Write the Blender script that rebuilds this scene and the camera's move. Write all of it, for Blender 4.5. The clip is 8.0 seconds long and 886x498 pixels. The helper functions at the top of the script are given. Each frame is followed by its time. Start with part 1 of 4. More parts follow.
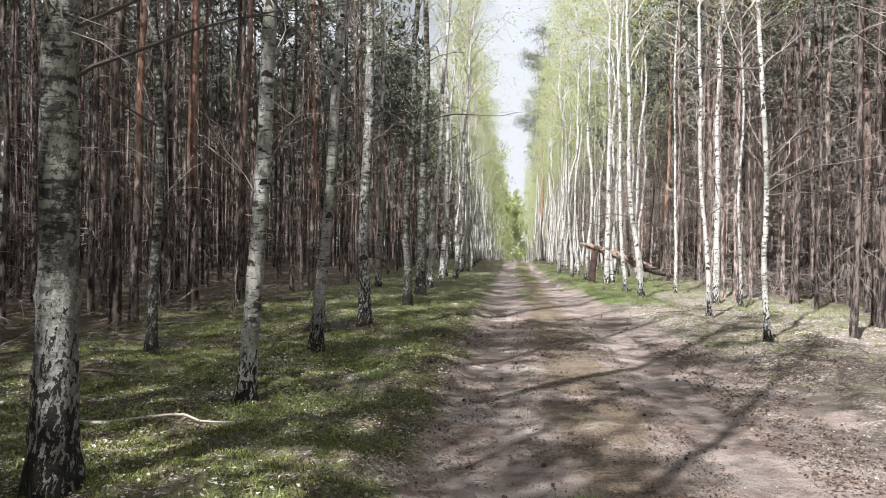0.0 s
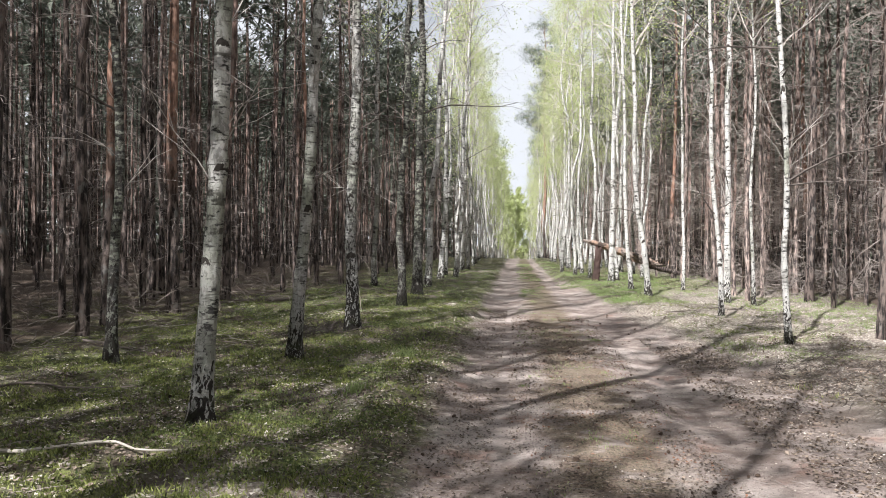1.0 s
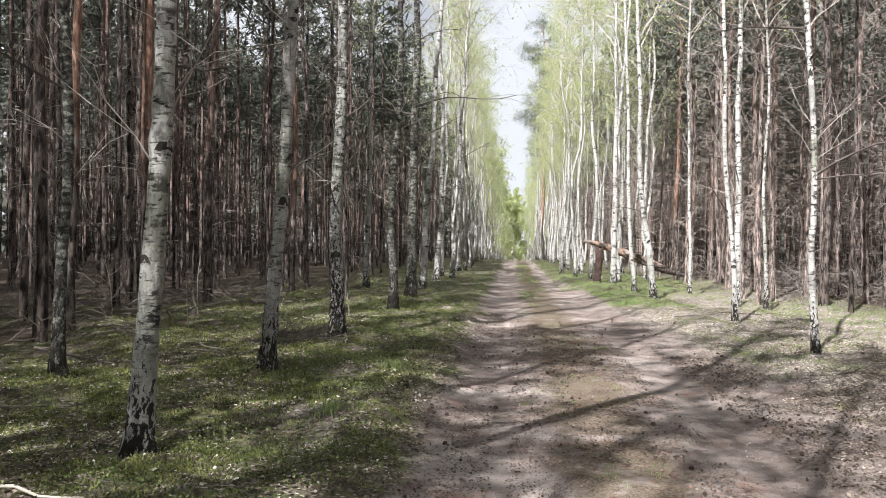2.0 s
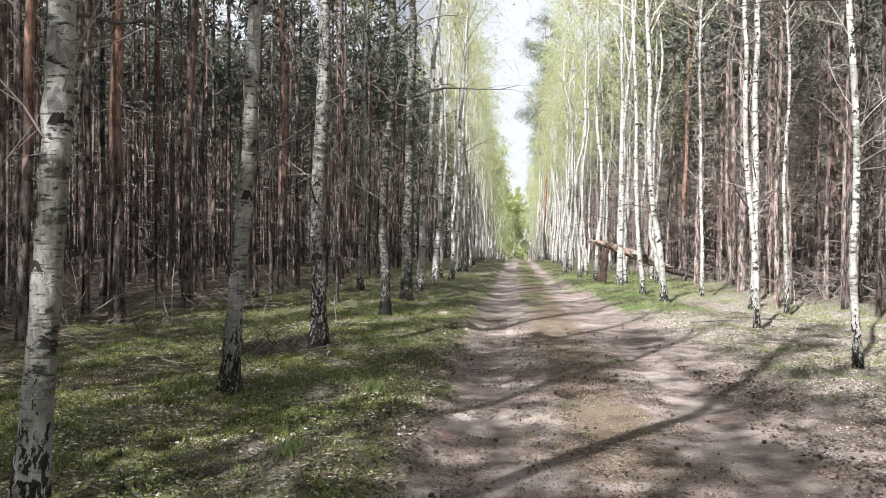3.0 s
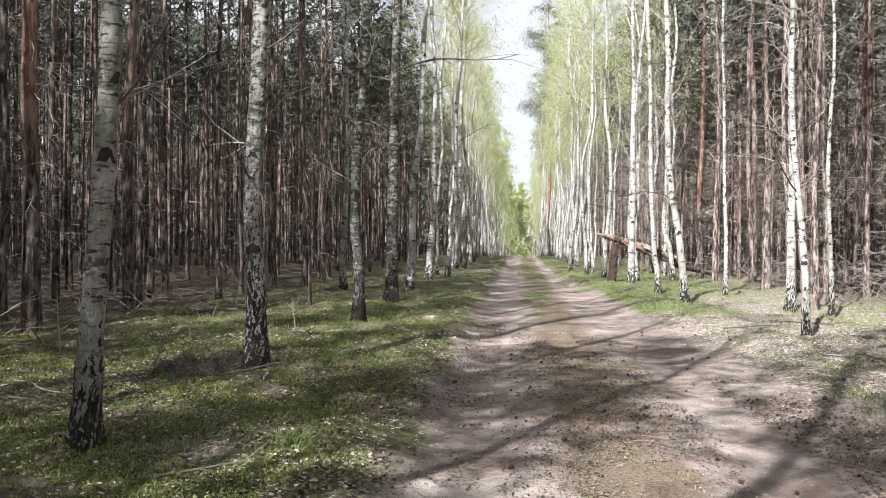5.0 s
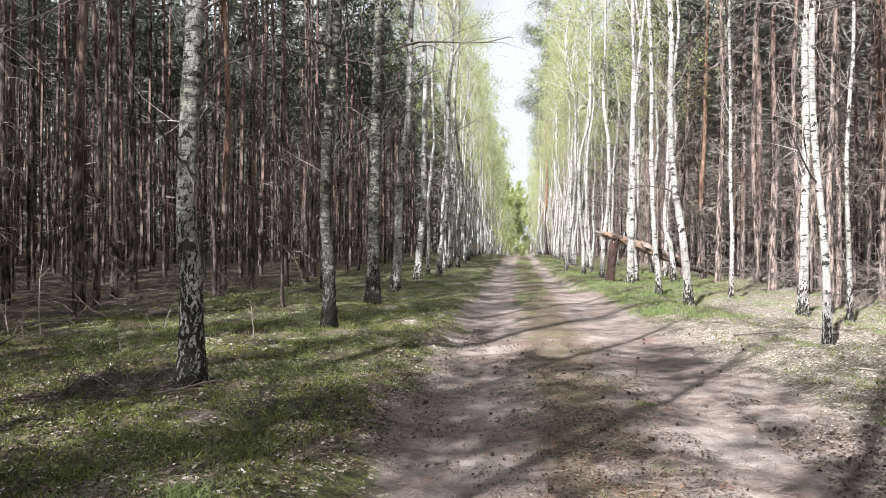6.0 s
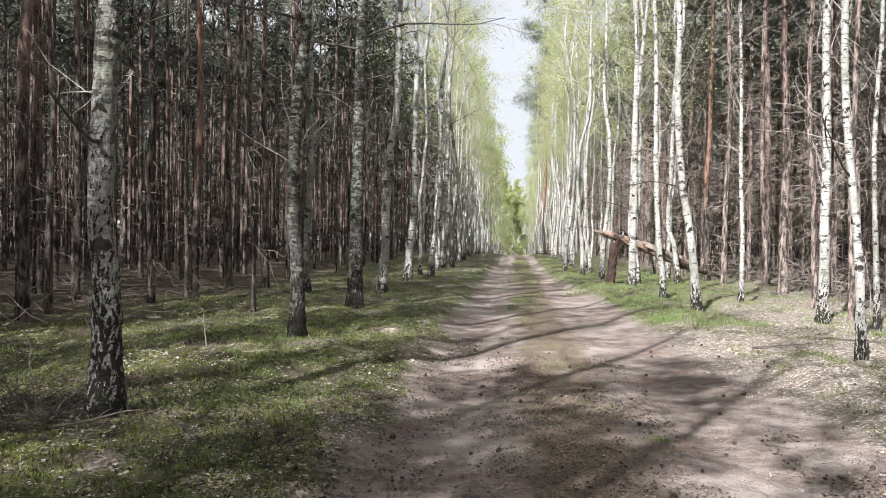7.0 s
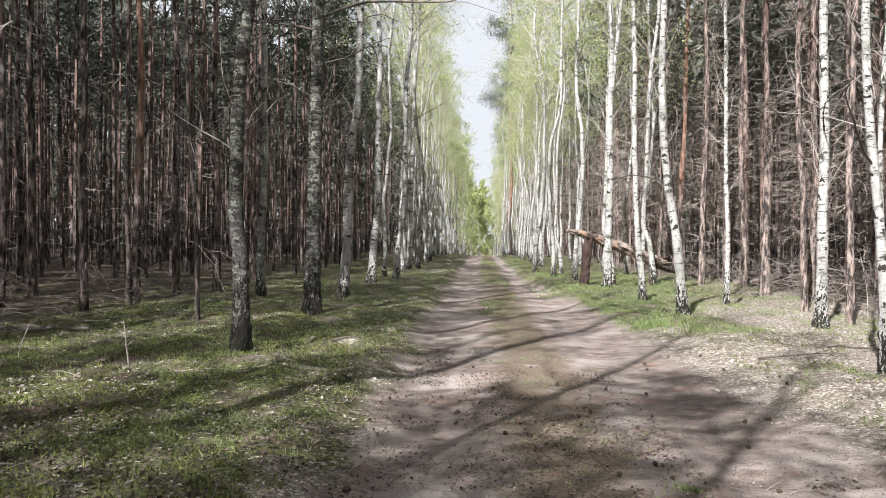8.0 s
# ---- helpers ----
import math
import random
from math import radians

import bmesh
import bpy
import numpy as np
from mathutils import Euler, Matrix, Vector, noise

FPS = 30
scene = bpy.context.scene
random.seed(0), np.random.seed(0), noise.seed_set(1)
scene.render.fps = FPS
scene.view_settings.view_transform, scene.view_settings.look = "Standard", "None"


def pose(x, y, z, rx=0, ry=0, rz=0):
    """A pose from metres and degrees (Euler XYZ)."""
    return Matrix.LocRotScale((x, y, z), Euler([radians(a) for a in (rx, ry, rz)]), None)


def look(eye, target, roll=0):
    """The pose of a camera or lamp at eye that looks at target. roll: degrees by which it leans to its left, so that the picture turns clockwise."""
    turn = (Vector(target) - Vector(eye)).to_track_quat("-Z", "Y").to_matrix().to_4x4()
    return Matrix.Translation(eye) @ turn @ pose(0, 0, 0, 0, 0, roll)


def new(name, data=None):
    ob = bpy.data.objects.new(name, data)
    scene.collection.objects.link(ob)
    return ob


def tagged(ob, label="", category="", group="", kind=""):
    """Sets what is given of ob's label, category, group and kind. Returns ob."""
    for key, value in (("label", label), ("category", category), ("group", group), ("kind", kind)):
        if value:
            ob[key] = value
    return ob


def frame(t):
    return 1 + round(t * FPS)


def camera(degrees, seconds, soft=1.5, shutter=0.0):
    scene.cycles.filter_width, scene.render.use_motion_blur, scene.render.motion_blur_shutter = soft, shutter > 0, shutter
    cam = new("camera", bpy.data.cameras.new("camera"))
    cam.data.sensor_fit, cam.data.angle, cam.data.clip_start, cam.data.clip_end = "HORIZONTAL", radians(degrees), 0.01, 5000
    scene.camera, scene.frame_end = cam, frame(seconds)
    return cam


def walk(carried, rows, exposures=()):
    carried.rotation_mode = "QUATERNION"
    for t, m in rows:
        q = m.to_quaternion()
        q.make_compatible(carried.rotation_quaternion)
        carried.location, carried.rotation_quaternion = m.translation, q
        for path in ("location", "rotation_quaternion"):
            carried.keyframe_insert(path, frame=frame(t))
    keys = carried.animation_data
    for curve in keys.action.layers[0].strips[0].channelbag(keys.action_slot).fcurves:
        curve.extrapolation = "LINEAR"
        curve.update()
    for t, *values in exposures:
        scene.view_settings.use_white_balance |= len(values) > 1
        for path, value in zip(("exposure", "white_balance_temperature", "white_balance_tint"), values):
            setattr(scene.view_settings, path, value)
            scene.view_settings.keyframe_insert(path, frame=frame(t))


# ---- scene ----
cam = camera(54.2, 8.0, soft=0.95)
PATH = [
    (0, (-0.249, 0.003, 1.651), (-0.435, 2.334, 1.636), 0.80),
    (0.5, (-0.196, 0.541, 1.657), (-0.386, 2.874, 1.636), 0.70),
    (1, (-0.183, 1.127, 1.618), (-0.377, 3.459, 1.598), 0.50),
    (1.5, (-0.21, 1.691, 1.577), (-0.397, 4.022, 1.56), 0.70),
    (3, (-0.232, 3.735, 1.588), (-0.423, 6.067, 1.57), 0.60),
    (3.5, (-0.262, 4.373, 1.599), (-0.457, 6.704, 1.578), 0.50),
    (4, (-0.273, 5.065, 1.568), (-0.466, 7.396, 1.548), 0.60),
    (4.5, (-0.22, 5.75, 1.523), (-0.422, 8.081, 1.5), 0.40),
    (6, (0.007, 7.846, 1.466), (-0.19, 10.178, 1.437), 0.50),
    (6.5, (0.051, 8.521, 1.473), (-0.141, 10.852, 1.44), 0.80),
    (7, (0.083, 9.256, 1.466), (-0.109, 11.589, 1.434), 0.80),
    (7.5, (0.02, 9.956, 1.459), (-0.167, 12.289, 1.432), 0.80),
    (7.65, (0.001, 10.168, 1.452), (-0.187, 12.5, 1.424), 0.74),
    (7.8, (-0.019, 10.379, 1.444), (-0.171, 12.714, 1.416), 0.68),
    (8, (-0.046, 10.662, 1.434), (-0.144, 13.0, 1.405), 0.60),
]
walk(cam, [(t, look(eye, target, roll)) for t, eye, target, roll in PATH], [(0.0, 1.35, 6120, 9), (1.5, 1.35, 6120, 9), (3.0, 1.46, 6120, 9), (4.5, 1.48, 6120, 9), (6.0, 1.48, 6120, 9), (7.0, 1.33, 6120, 9), (8.0, 1.30, 6120, 9)])

# ---- world, sun ----
SUN_AZ, SUN_EL = radians(205.5), radians(43)      # compass angle from +y, clockwise, and height of the sun
sun_dir = Vector((math.sin(SUN_AZ) * math.cos(SUN_EL), math.cos(SUN_AZ) * math.cos(SUN_EL), math.sin(SUN_EL)))
world = bpy.data.worlds.new("sky")
scene.world = world
world.use_nodes = True
wt = world.node_tree
wt.nodes.clear()
w_out = wt.nodes.new("ShaderNodeOutputWorld")
w_bg = wt.nodes.new("ShaderNodeBackground")
w_sky = wt.nodes.new("ShaderNodeTexSky")
w_sky.sky_type, w_sky.sun_disc = "NISHITA", False
w_sky.sun_elevation, w_sky.sun_rotation = SUN_EL, SUN_AZ
w_sky.dust_density = 2.0
w_co = wt.nodes.new("ShaderNodeTexCoord")
w_noise = wt.nodes.new("ShaderNodeTexNoise")
w_noise.inputs["Scale"].default_value, w_noise.inputs["Detail"].default_value = 3.2, 7
w_ramp = wt.nodes.new("ShaderNodeValToRGB")
w_ramp.color_ramp.elements[0].position, w_ramp.color_ramp.elements[1].position = 0.22, 0.42
w_mix = wt.nodes.new("ShaderNodeMix")
w_mix.data_type = "RGBA"
w_mix.inputs[7].default_value = (25.0, 25.0, 25.6, 1)
wt.links.new(w_co.outputs["Generated"], w_noise.inputs["Vector"])
wt.links.new(w_noise.outputs["Fac"], w_ramp.inputs["Fac"])
wt.links.new(w_ramp.outputs["Color"], w_mix.inputs[0])
wt.links.new(w_sky.outputs["Color"], w_mix.inputs[6])
wt.links.new(w_mix.outputs[2], w_bg.inputs["Color"])
w_bg.inputs["Strength"].default_value = 0.0145
wt.links.new(w_bg.outputs["Background"], w_out.inputs["Surface"])

sun = new("sun", bpy.data.lights.new("sun", "SUN"))
sun.data.energy, sun.data.angle, sun.data.color = 5.0, radians(0.53), (1.0, 0.965, 0.92)
sun.matrix_world = look(sun_dir * 60, (0, 0, 0))


# ---- material helpers ----
class Nodes:
    """A short way to write a node material."""

    def __init__(self, name, rough=0.9):
        self.mat = bpy.data.materials.new(name)
        self.mat.use_nodes = True
        self.t = self.mat.node_tree
        self.bsdf = self.t.nodes["Principled BSDF"]
        self.bsdf.inputs["Roughness"].default_value = rough
        self.bsdf.inputs["Specular IOR Level"].default_value = 0.25

    def put(self, socket, v):
        if isinstance(v, bpy.types.NodeSocket):
            self.t.links.new(v, socket)
        elif isinstance(v, tuple) and len(v) == 3 and socket.type == "RGBA":
            socket.default_value = (*v, 1)
        else:
            socket.default_value = v

    def math(self, op, a, b=0.0, clamp=False):
        n = self.t.nodes.new("ShaderNodeMath")
        n.operation, n.use_clamp = op, clamp
        self.put(n.inputs[0], a), self.put(n.inputs[1], b)
        return n.outputs[0]

    def mul(self, a, b):
        return self.math("MULTIPLY", a, b)

    def add(self, a, b):
        return self.math("ADD", a, b)

    def step(self, v, lo, hi):
        """0 below lo, 1 above hi, smooth between (lo may lie above hi)."""
        n = self.t.nodes.new("ShaderNodeMapRange")
        n.interpolation_type = "SMOOTHSTEP"
        if lo <= hi:
            args = (v, lo, hi, 0.0, 1.0)
        else:
            args = (v, hi, lo, 1.0, 0.0)
        for i, a in enumerate(args):
            self.put(n.inputs[i], a)
        return n.outputs[0]

    def mix(self, f, a, b):
        n = self.t.nodes.new("ShaderNodeMix")
        n.data_type = "RGBA"
        self.put(n.inputs[0], f), self.put(n.inputs[6], a), self.put(n.inputs[7], b)
        return n.outputs[2]

    def noise(self, vec, scale, detail=4.0, rough=0.55):
        n = self.t.nodes.new("ShaderNodeTexNoise")
        self.put(n.inputs["Vector"], vec)
        n.inputs["Scale"].default_value, n.inputs["Detail"].default_value, n.inputs["Roughness"].default_value = scale, detail, rough
        return n.outputs["Fac"]

    def voronoi(self, vec, scale, out="Color", feature="F1"):
        n = self.t.nodes.new("ShaderNodeTexVoronoi")
        n.feature = feature
        self.put(n.inputs["Vector"], vec)
        n.inputs["Scale"].default_value = scale
        return n.outputs[out]

    def stretch(self, vec, s):
        n = self.t.nodes.new("ShaderNodeVectorMath")
        n.operation = "MULTIPLY"
        self.put(n.inputs[0], vec)
        n.inputs[1].default_value = s
        return n.outputs[0]

    def shift(self, vec, v):
        n = self.t.nodes.new("ShaderNodeVectorMath")
        n.operation = "ADD"
        self.put(n.inputs[0], vec), self.put(n.inputs[1], v)
        return n.outputs[0]

    def xyz(self, vec):
        n = self.t.nodes.new("ShaderNodeSeparateXYZ")
        self.put(n.inputs[0], vec)
        return n.outputs

    def local(self):
        return self.t.nodes.new("ShaderNodeTexCoord").outputs["Object"]

    def place(self):
        return self.t.nodes.new("ShaderNodeNewGeometry").outputs["Position"]

    def island(self):
        return self.t.nodes.new("ShaderNodeNewGeometry").outputs["Random Per Island"]

    def rand(self):
        return self.t.nodes.new("ShaderNodeObjectInfo").outputs["Random"]

    def colour(self, c):
        self.put(self.bsdf.inputs["Base Color"], c)

    def bump(self, h, dist=0.02, strength=1.0):
        n = self.t.nodes.new("ShaderNodeBump")
        n.inputs["Distance"].default_value, n.inputs["Strength"].default_value = dist, strength
        self.put(n.inputs["Height"], h)
        self.put(self.bsdf.inputs["Normal"], n.outputs[0])

    def leafy(self, c, glow=0.4):
        """Thin leaf: part of the light passes through."""
        self.colour(c)
        tr = self.t.nodes.new("ShaderNodeBsdfTranslucent")
        self.put(tr.inputs["Color"], c)
        mx = self.t.nodes.new("ShaderNodeMixShader")
        mx.inputs[0].default_value = glow
        self.t.links.new(self.bsdf.outputs[0], mx.inputs[1])
        self.t.links.new(tr.outputs[0], mx.inputs[2])
        self.t.links.new(mx.outputs[0], self.t.nodes["Material Output"].inputs["Surface"])


def birch_bark(name, foot_top=0.75, dirt=0.35, scars=0.60, pale=1.0, flake=0.3, white=0.55):
    """foot_top: how high the black fissured foot reaches; dirt: share of grey-green algae; scars: lower means more black patches."""
    m = Nodes(name, 0.75)
    r = m.rand()
    p = m.shift(m.local(), m.mul(r, 37.0))
    z = m.xyz(m.local())[2]
    base = m.mix(m.noise(p, 5, 5), tuple(pale * v for v in (0.34, 0.32, 0.295)), tuple(pale * v for v in (0.66, 0.635, 0.60)))
    base = m.mix(m.mul(m.step(m.noise(m.stretch(p, (1, 1, 0.6)), 2.3, 5, 0.6), 0.66 - dirt * 0.4, 0.74 - dirt * 0.2), 0.85), base, (0.23, 0.235, 0.185))
    lent = m.step(m.noise(m.stretch(p, (7, 7, 70)), 1.0, 4, 0.6), 0.585, 0.66)
    base = m.mix(m.mul(lent, 0.8), base, (0.07, 0.06, 0.055))
    chip = m.noise(m.stretch(p, (24, 24, 15)), 1.0, 5, 0.7)
    base = m.mix(m.mul(m.step(chip, 0.505, 0.555), flake), base, m.mix(m.noise(p, 8, 3), (0.035, 0.03, 0.026), (0.13, 0.115, 0.10)))
    scar = m.step(m.noise(m.stretch(p, (7, 7, 17)), 1.0, 6, 0.72), scars, scars + 0.045)
    base = m.mix(m.mul(scar, 0.93), base, (0.03, 0.026, 0.024))
    ring = m.mul(m.step(m.noise(m.stretch(p, (1.6, 1.6, 6.5)), 1.0, 3, 0.5), 0.60, 0.66), m.step(chip, 0.36, 0.50))          # dark collars at old branch scars
    base = m.mix(m.mul(ring, 0.85), base, m.mix(m.noise(p, 14, 3), (0.022, 0.019, 0.016), (0.085, 0.078, 0.06)))
    warp = m.shift(m.stretch(p, (30, 30, 12)), m.mul(m.noise(m.stretch(p, (9, 9, 9)), 1.0, 3), 2.5))
    crack = m.noise(warp, 1.0, 6, 0.66)
    foot = m.step(m.math("SUBTRACT", crack, m.mul(z, 0.2 / foot_top)), 0.39, 0.43)
    base = m.mix(m.mul(m.step(z, foot_top * 1.3, foot_top * 0.4), white), base, (0.62, 0.60, 0.57))
    base = m.mix(foot, base, m.mix(m.noise(p, 30, 3), (0.012, 0.010, 0.009), (0.05, 0.041, 0.035)))
    moss = m.mul(m.step(m.add(z, m.mul(m.noise(p, 6, 4), 0.7)), 0.75, 0.3), m.step(m.noise(p, 9, 3), 0.48, 0.6))
    base = m.mix(m.mul(moss, 0.35), base, (0.07, 0.085, 0.03))
    m.colour(base)
    hgt = m.add(m.mul(crack, m.add(m.mul(m.step(z, foot_top * 2.2, 0.1), 1.5), 0.3)), m.mul(m.add(m.add(lent, scar), chip), -0.3))
    m.bump(hgt, 0.035, 1.0)
    return m.mat


def pine_bark(name, start=4.6, orange=0.0, pale=1.0):
    """start: height at which the reddish upper bark begins; orange: how surely it shows."""
    m = Nodes(name, 0.9)
    r = m.rand()
    p = m.shift(m.local(), m.mul(r, 51.0))
    z = m.xyz(m.local())[2]
    plates = m.noise(m.stretch(p, (14, 14, 3.5)), 1.0, 5, 0.65)
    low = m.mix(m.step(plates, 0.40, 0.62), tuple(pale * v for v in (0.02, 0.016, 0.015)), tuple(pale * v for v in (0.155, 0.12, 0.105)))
    high = m.mix(m.step(plates, 0.3, 0.7), *(((0.065, 0.043, 0.036), (0.27, 0.18, 0.15)) if orange < 0.5 else ((0.11, 0.06, 0.043), (0.40, 0.235, 0.17))))
    t = m.step(m.add(m.add(z, m.mul(m.noise(p, 1.6, 3), 2.4)), m.mul(r, 3.0 * (1 - orange))), start, start + 3.4 - 1.8 * orange)
    t = m.mul(t, m.math("MAXIMUM", orange, m.step(m.noise(m.stretch(m.shift(m.local(), m.mul(r, 13.0)), (0.3, 0.3, 0.3)), 1.0, 2), 0.42, 0.62)))
    c = m.mix(t, low, high)
    c = m.mix(m.mul(m.step(m.noise(p, 4.5, 5, 0.65), 0.56, 0.66), m.step(plates, 0.42, 0.55)), c, (0.15, 0.14, 0.128))                                 # grey lichen
    m.colour(c)
    m.bump(plates, 0.035, 0.9)
    return m.mat


def twig_mat(name, a, b):
    m = Nodes(name, 0.9)
    m.colour(m.mix(m.noise(m.local(), 2.5, 3), a, b))
    return m.mat


def leaf_mat(name, a, b, glow=0.45, c=None):
    m = Nodes(name, 0.6)
    col = m.mix(m.island(), a, b)
    if c:
        col = m.mix(m.step(m.noise(m.place(), 0.5, 2), 0.42, 0.62), col, c)
    m.leafy(col, glow)
    return m.mat


def ground_mat():
    m = Nodes("forest_ground", 0.95)
    p = m.place()
    x, y, _ = m.xyz(p)
    wob = m.add(m.mul(m.add(m.noise(p, 0.9, 5), -0.5), 0.9), m.mul(m.add(m.noise(p, 5.0, 4), -0.5), 0.45))
    xw = m.add(x, wob)
    near = m.step(y, 22, 11)                                             # the bare ground widens near the start
    wide = m.step(y, 46, 27)                                             # and narrows to two ruts far along
    lane = m.mul(m.step(xw, -1.08, -0.82), m.step(m.add(m.add(xw, m.mul(near, -0.75)), m.mul(wide, -0.85)), 1.75, 1.2))
    # sandy track
    fine, mid, big = m.noise(p, 38, 6, 0.7), m.noise(p, 6, 5, 0.6), m.noise(p, 0.8, 4)
    sand = m.mix(m.step(mid, 0.35, 0.68), (0.165, 0.125, 0.108), (0.305, 0.25, 0.222))
    sand = m.mix(m.step(big, 0.42, 0.66), sand, (0.39, 0.33, 0.30))
    sand = m.mix(m.mul(m.step(fine, 0.52, 0.66), 0.55), sand, (0.10, 0.07, 0.06))
    sand = m.mix(m.mul(m.step(m.voronoi(p, 45, "Distance"), 0.16, 0.06), m.step(m.noise(p, 3.0, 3), 0.5, 0.62)), sand, (0.55, 0.47, 0.42))
    rust = m.step(m.noise(p, 1.7, 5, 0.65), 0.55, 0.7)
    sand = m.mix(m.mul(rust, 0.6), sand, (0.26, 0.15, 0.115))
    # leaf and needle litter
    cell = m.voronoi(m.shift(p, m.mul(m.noise(p, 9, 2), 0.2)), 34)
    grey = m.xyz(cell)[0]
    litter = m.mix(grey, (0.15, 0.12, 0.095), (0.46, 0.395, 0.335))
    litter = m.mix(m.step(grey, 0.80, 0.88), litter, (0.62, 0.56, 0.50))
    litter = m.mix(m.mul(m.step(fine, 0.5, 0.62), 0.5), litter, (0.07, 0.05, 0.04))
    # moss and short grass; the bright patches are raised to suggest sun flecks
    moss = m.mix(m.step(m.noise(p, 11, 6, 0.72), 0.38, 0.64), (0.021, 0.027, 0.009), (0.18, 0.198, 0.056))
    moss = m.mix(m.mul(m.step(m.noise(p, 2.6, 5, 0.65), 0.5, 0.62), 0.7), moss, m.mix(fine, (0.08, 0.06, 0.04), (0.27, 0.22, 0.165)))
    moss = m.mix(m.mul(m.step(fine, 0.52, 0.62), 0.8), moss, (0.035, 0.03, 0.015))
    moss = m.mix(m.step(grey, 0.93, 0.96), moss, (0.5, 0.45, 0.37))
    # needle litter, its brown lowered to add to the shade inside the wood
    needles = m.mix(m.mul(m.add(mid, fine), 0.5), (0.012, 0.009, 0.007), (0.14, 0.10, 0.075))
    # where each lies
    patch = m.noise(p, 0.75, 5, 0.6)
    verge_l = m.mul(m.step(m.add(x, m.mul(big, 4.0)), -6.2, -4.2), m.step(patch, 0.36, 0.5))
    inner = m.mul(m.step(patch, 0.46, 0.6), m.step(x, -14, -5))
    green_l = m.math("MAXIMUM", verge_l, inner)
    green_r = m.mul(m.step(m.add(y, m.mul(patch, 10)), 26, 31), m.step(xw, 1.2, 1.7))
    green_r = m.mul(green_r, m.math("MAXIMUM", m.step(y, 27, 33), m.step(xw, 4.6, 3.8)))
    green_r = m.mul(green_r, m.mul(m.step(patch, 0.30, 0.42), m.step(x, 8.5, 6.0)))
    green_r = m.math("MAXIMUM", green_r, m.mul(m.mul(m.step(m.noise(p, 1.1, 4), 0.55, 0.63), 0.5), m.step(x, 2.2, 3.2)))
    green = m.mul(m.math("MAXIMUM", m.mul(green_l, m.step(x, 0.4, 0.2)), green_r), m.math("SUBTRACT", 1.0, lane))
    edge = m.math("MAXIMUM", m.step(x, -3.2, -1.4), m.step(m.noise(p, 1.5, 4), 0.44, 0.6))
    # inside the wood on both sides, where the shade-darkened needles take over
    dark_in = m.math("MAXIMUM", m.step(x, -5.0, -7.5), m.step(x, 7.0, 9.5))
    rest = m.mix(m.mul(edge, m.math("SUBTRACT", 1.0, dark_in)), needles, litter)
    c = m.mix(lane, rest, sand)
    strip = m.mul(m.mul(m.step(xw, 0.0, 0.35), m.step(xw, 1.15, 0.8)), m.step(m.add(m.noise(p, 1.3, 5, 0.6), m.mul(m.step(y, 12, 40), 0.2)), 0.37, 0.47))
    c = m.mix(m.mul(strip, 0.85), c, m.mix(m.step(fine, 0.42, 0.58), m.mix(m.step(mid, 0.4, 0.55), (0.085, 0.052, 0.036), (0.085, 0.07, 0.036)), (0.22, 0.165, 0.12)))
    verdant = m.mul(m.mul(m.step(xw, -0.05, 0.2), m.step(xw, 0.95, 0.7)), m.mul(m.step(y, 21, 30), m.step(m.noise(p, 0.9, 4), 0.42, 0.56)))
    c = m.mix(m.mul(green, 0.9), c, moss)
    c = m.mix(m.mul(verdant, 0.55), c, moss)
    humus = m.mul(m.mul(m.step(m.noise(m.shift(p, (7.0, 3.0, 0.0)), 1.15, 5, 0.62), 0.545, 0.60), m.math("SUBTRACT", 1.0, lane)), m.step(x, 0.5, -0.5))
    humus_r = m.mul(m.mul(m.step(m.noise(m.shift(p, (2.0, 9.0, 0.0)), 1.0, 5, 0.62), 0.42, 0.52), m.step(y, 17, 11.5)), m.mul(m.step(xw, 2.1, 2.9), m.step(x, 7.0, 5.0)))
    humus = m.math("MAXIMUM", humus, humus_r)
    c = m.mix(m.mul(humus, 0.6), c, m.mix(fine, (0.02, 0.015, 0.012), (0.10, 0.075, 0.055)))
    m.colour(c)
    m.bump(m.add(m.add(m.mul(fine, 0.35), m.mul(mid, 0.8)), m.mul(m.mul(grey, m.math("SUBTRACT", 1.0, lane)), 0.5)), 0.07, 1.0)
    return m.mat


BIRCH = birch_bark("birch_bark", 0.95, 0.55, 0.56, 0.88, 0.4, 0.3)
# smooth bark; its pale base includes dappled sun on the leaning birch
BIRCH_PALE = birch_bark("smooth_pale_birch_bark", 0.7, 0.7, 0.57, 0.95, 0.45, 0.5)
BIRCH_ROUGH = birch_bark("rough_birch_bark", 2.2, 0.55, 0.53, 0.8, 0.75, 0.4)
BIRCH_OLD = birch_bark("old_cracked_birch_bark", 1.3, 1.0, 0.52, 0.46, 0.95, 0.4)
# algae-covered bark, base lowered further to hold the shade on left trunks
BIRCH_DARK = birch_bark("shaded_algae_birch_bark", 1.6, 1.0, 0.49, 0.27, 0.9, 0.1)
# clean white bark with sunlight put into its paler tone
BIRCH_SUNNY = birch_bark("sunlit_clean_birch_bark", 0.85, 0.3, 0.57, 0.94, 0.24, 0.45)
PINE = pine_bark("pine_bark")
# pinkish copy of PINE, multiplied lighter to paint sun on the right-hand trunks
PINE_SUNLIT = pine_bark("sunlit_pine_bark", 4.2, 0.2, 2.3)
PINE_ORANGE = pine_bark("orange_pine_bark", 3.6, 0.8)
BIRCH_TWIG = twig_mat("birch_twig", (0.17, 0.135, 0.12), (0.52, 0.48, 0.44))
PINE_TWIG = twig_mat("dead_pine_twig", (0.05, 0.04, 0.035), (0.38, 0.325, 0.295))
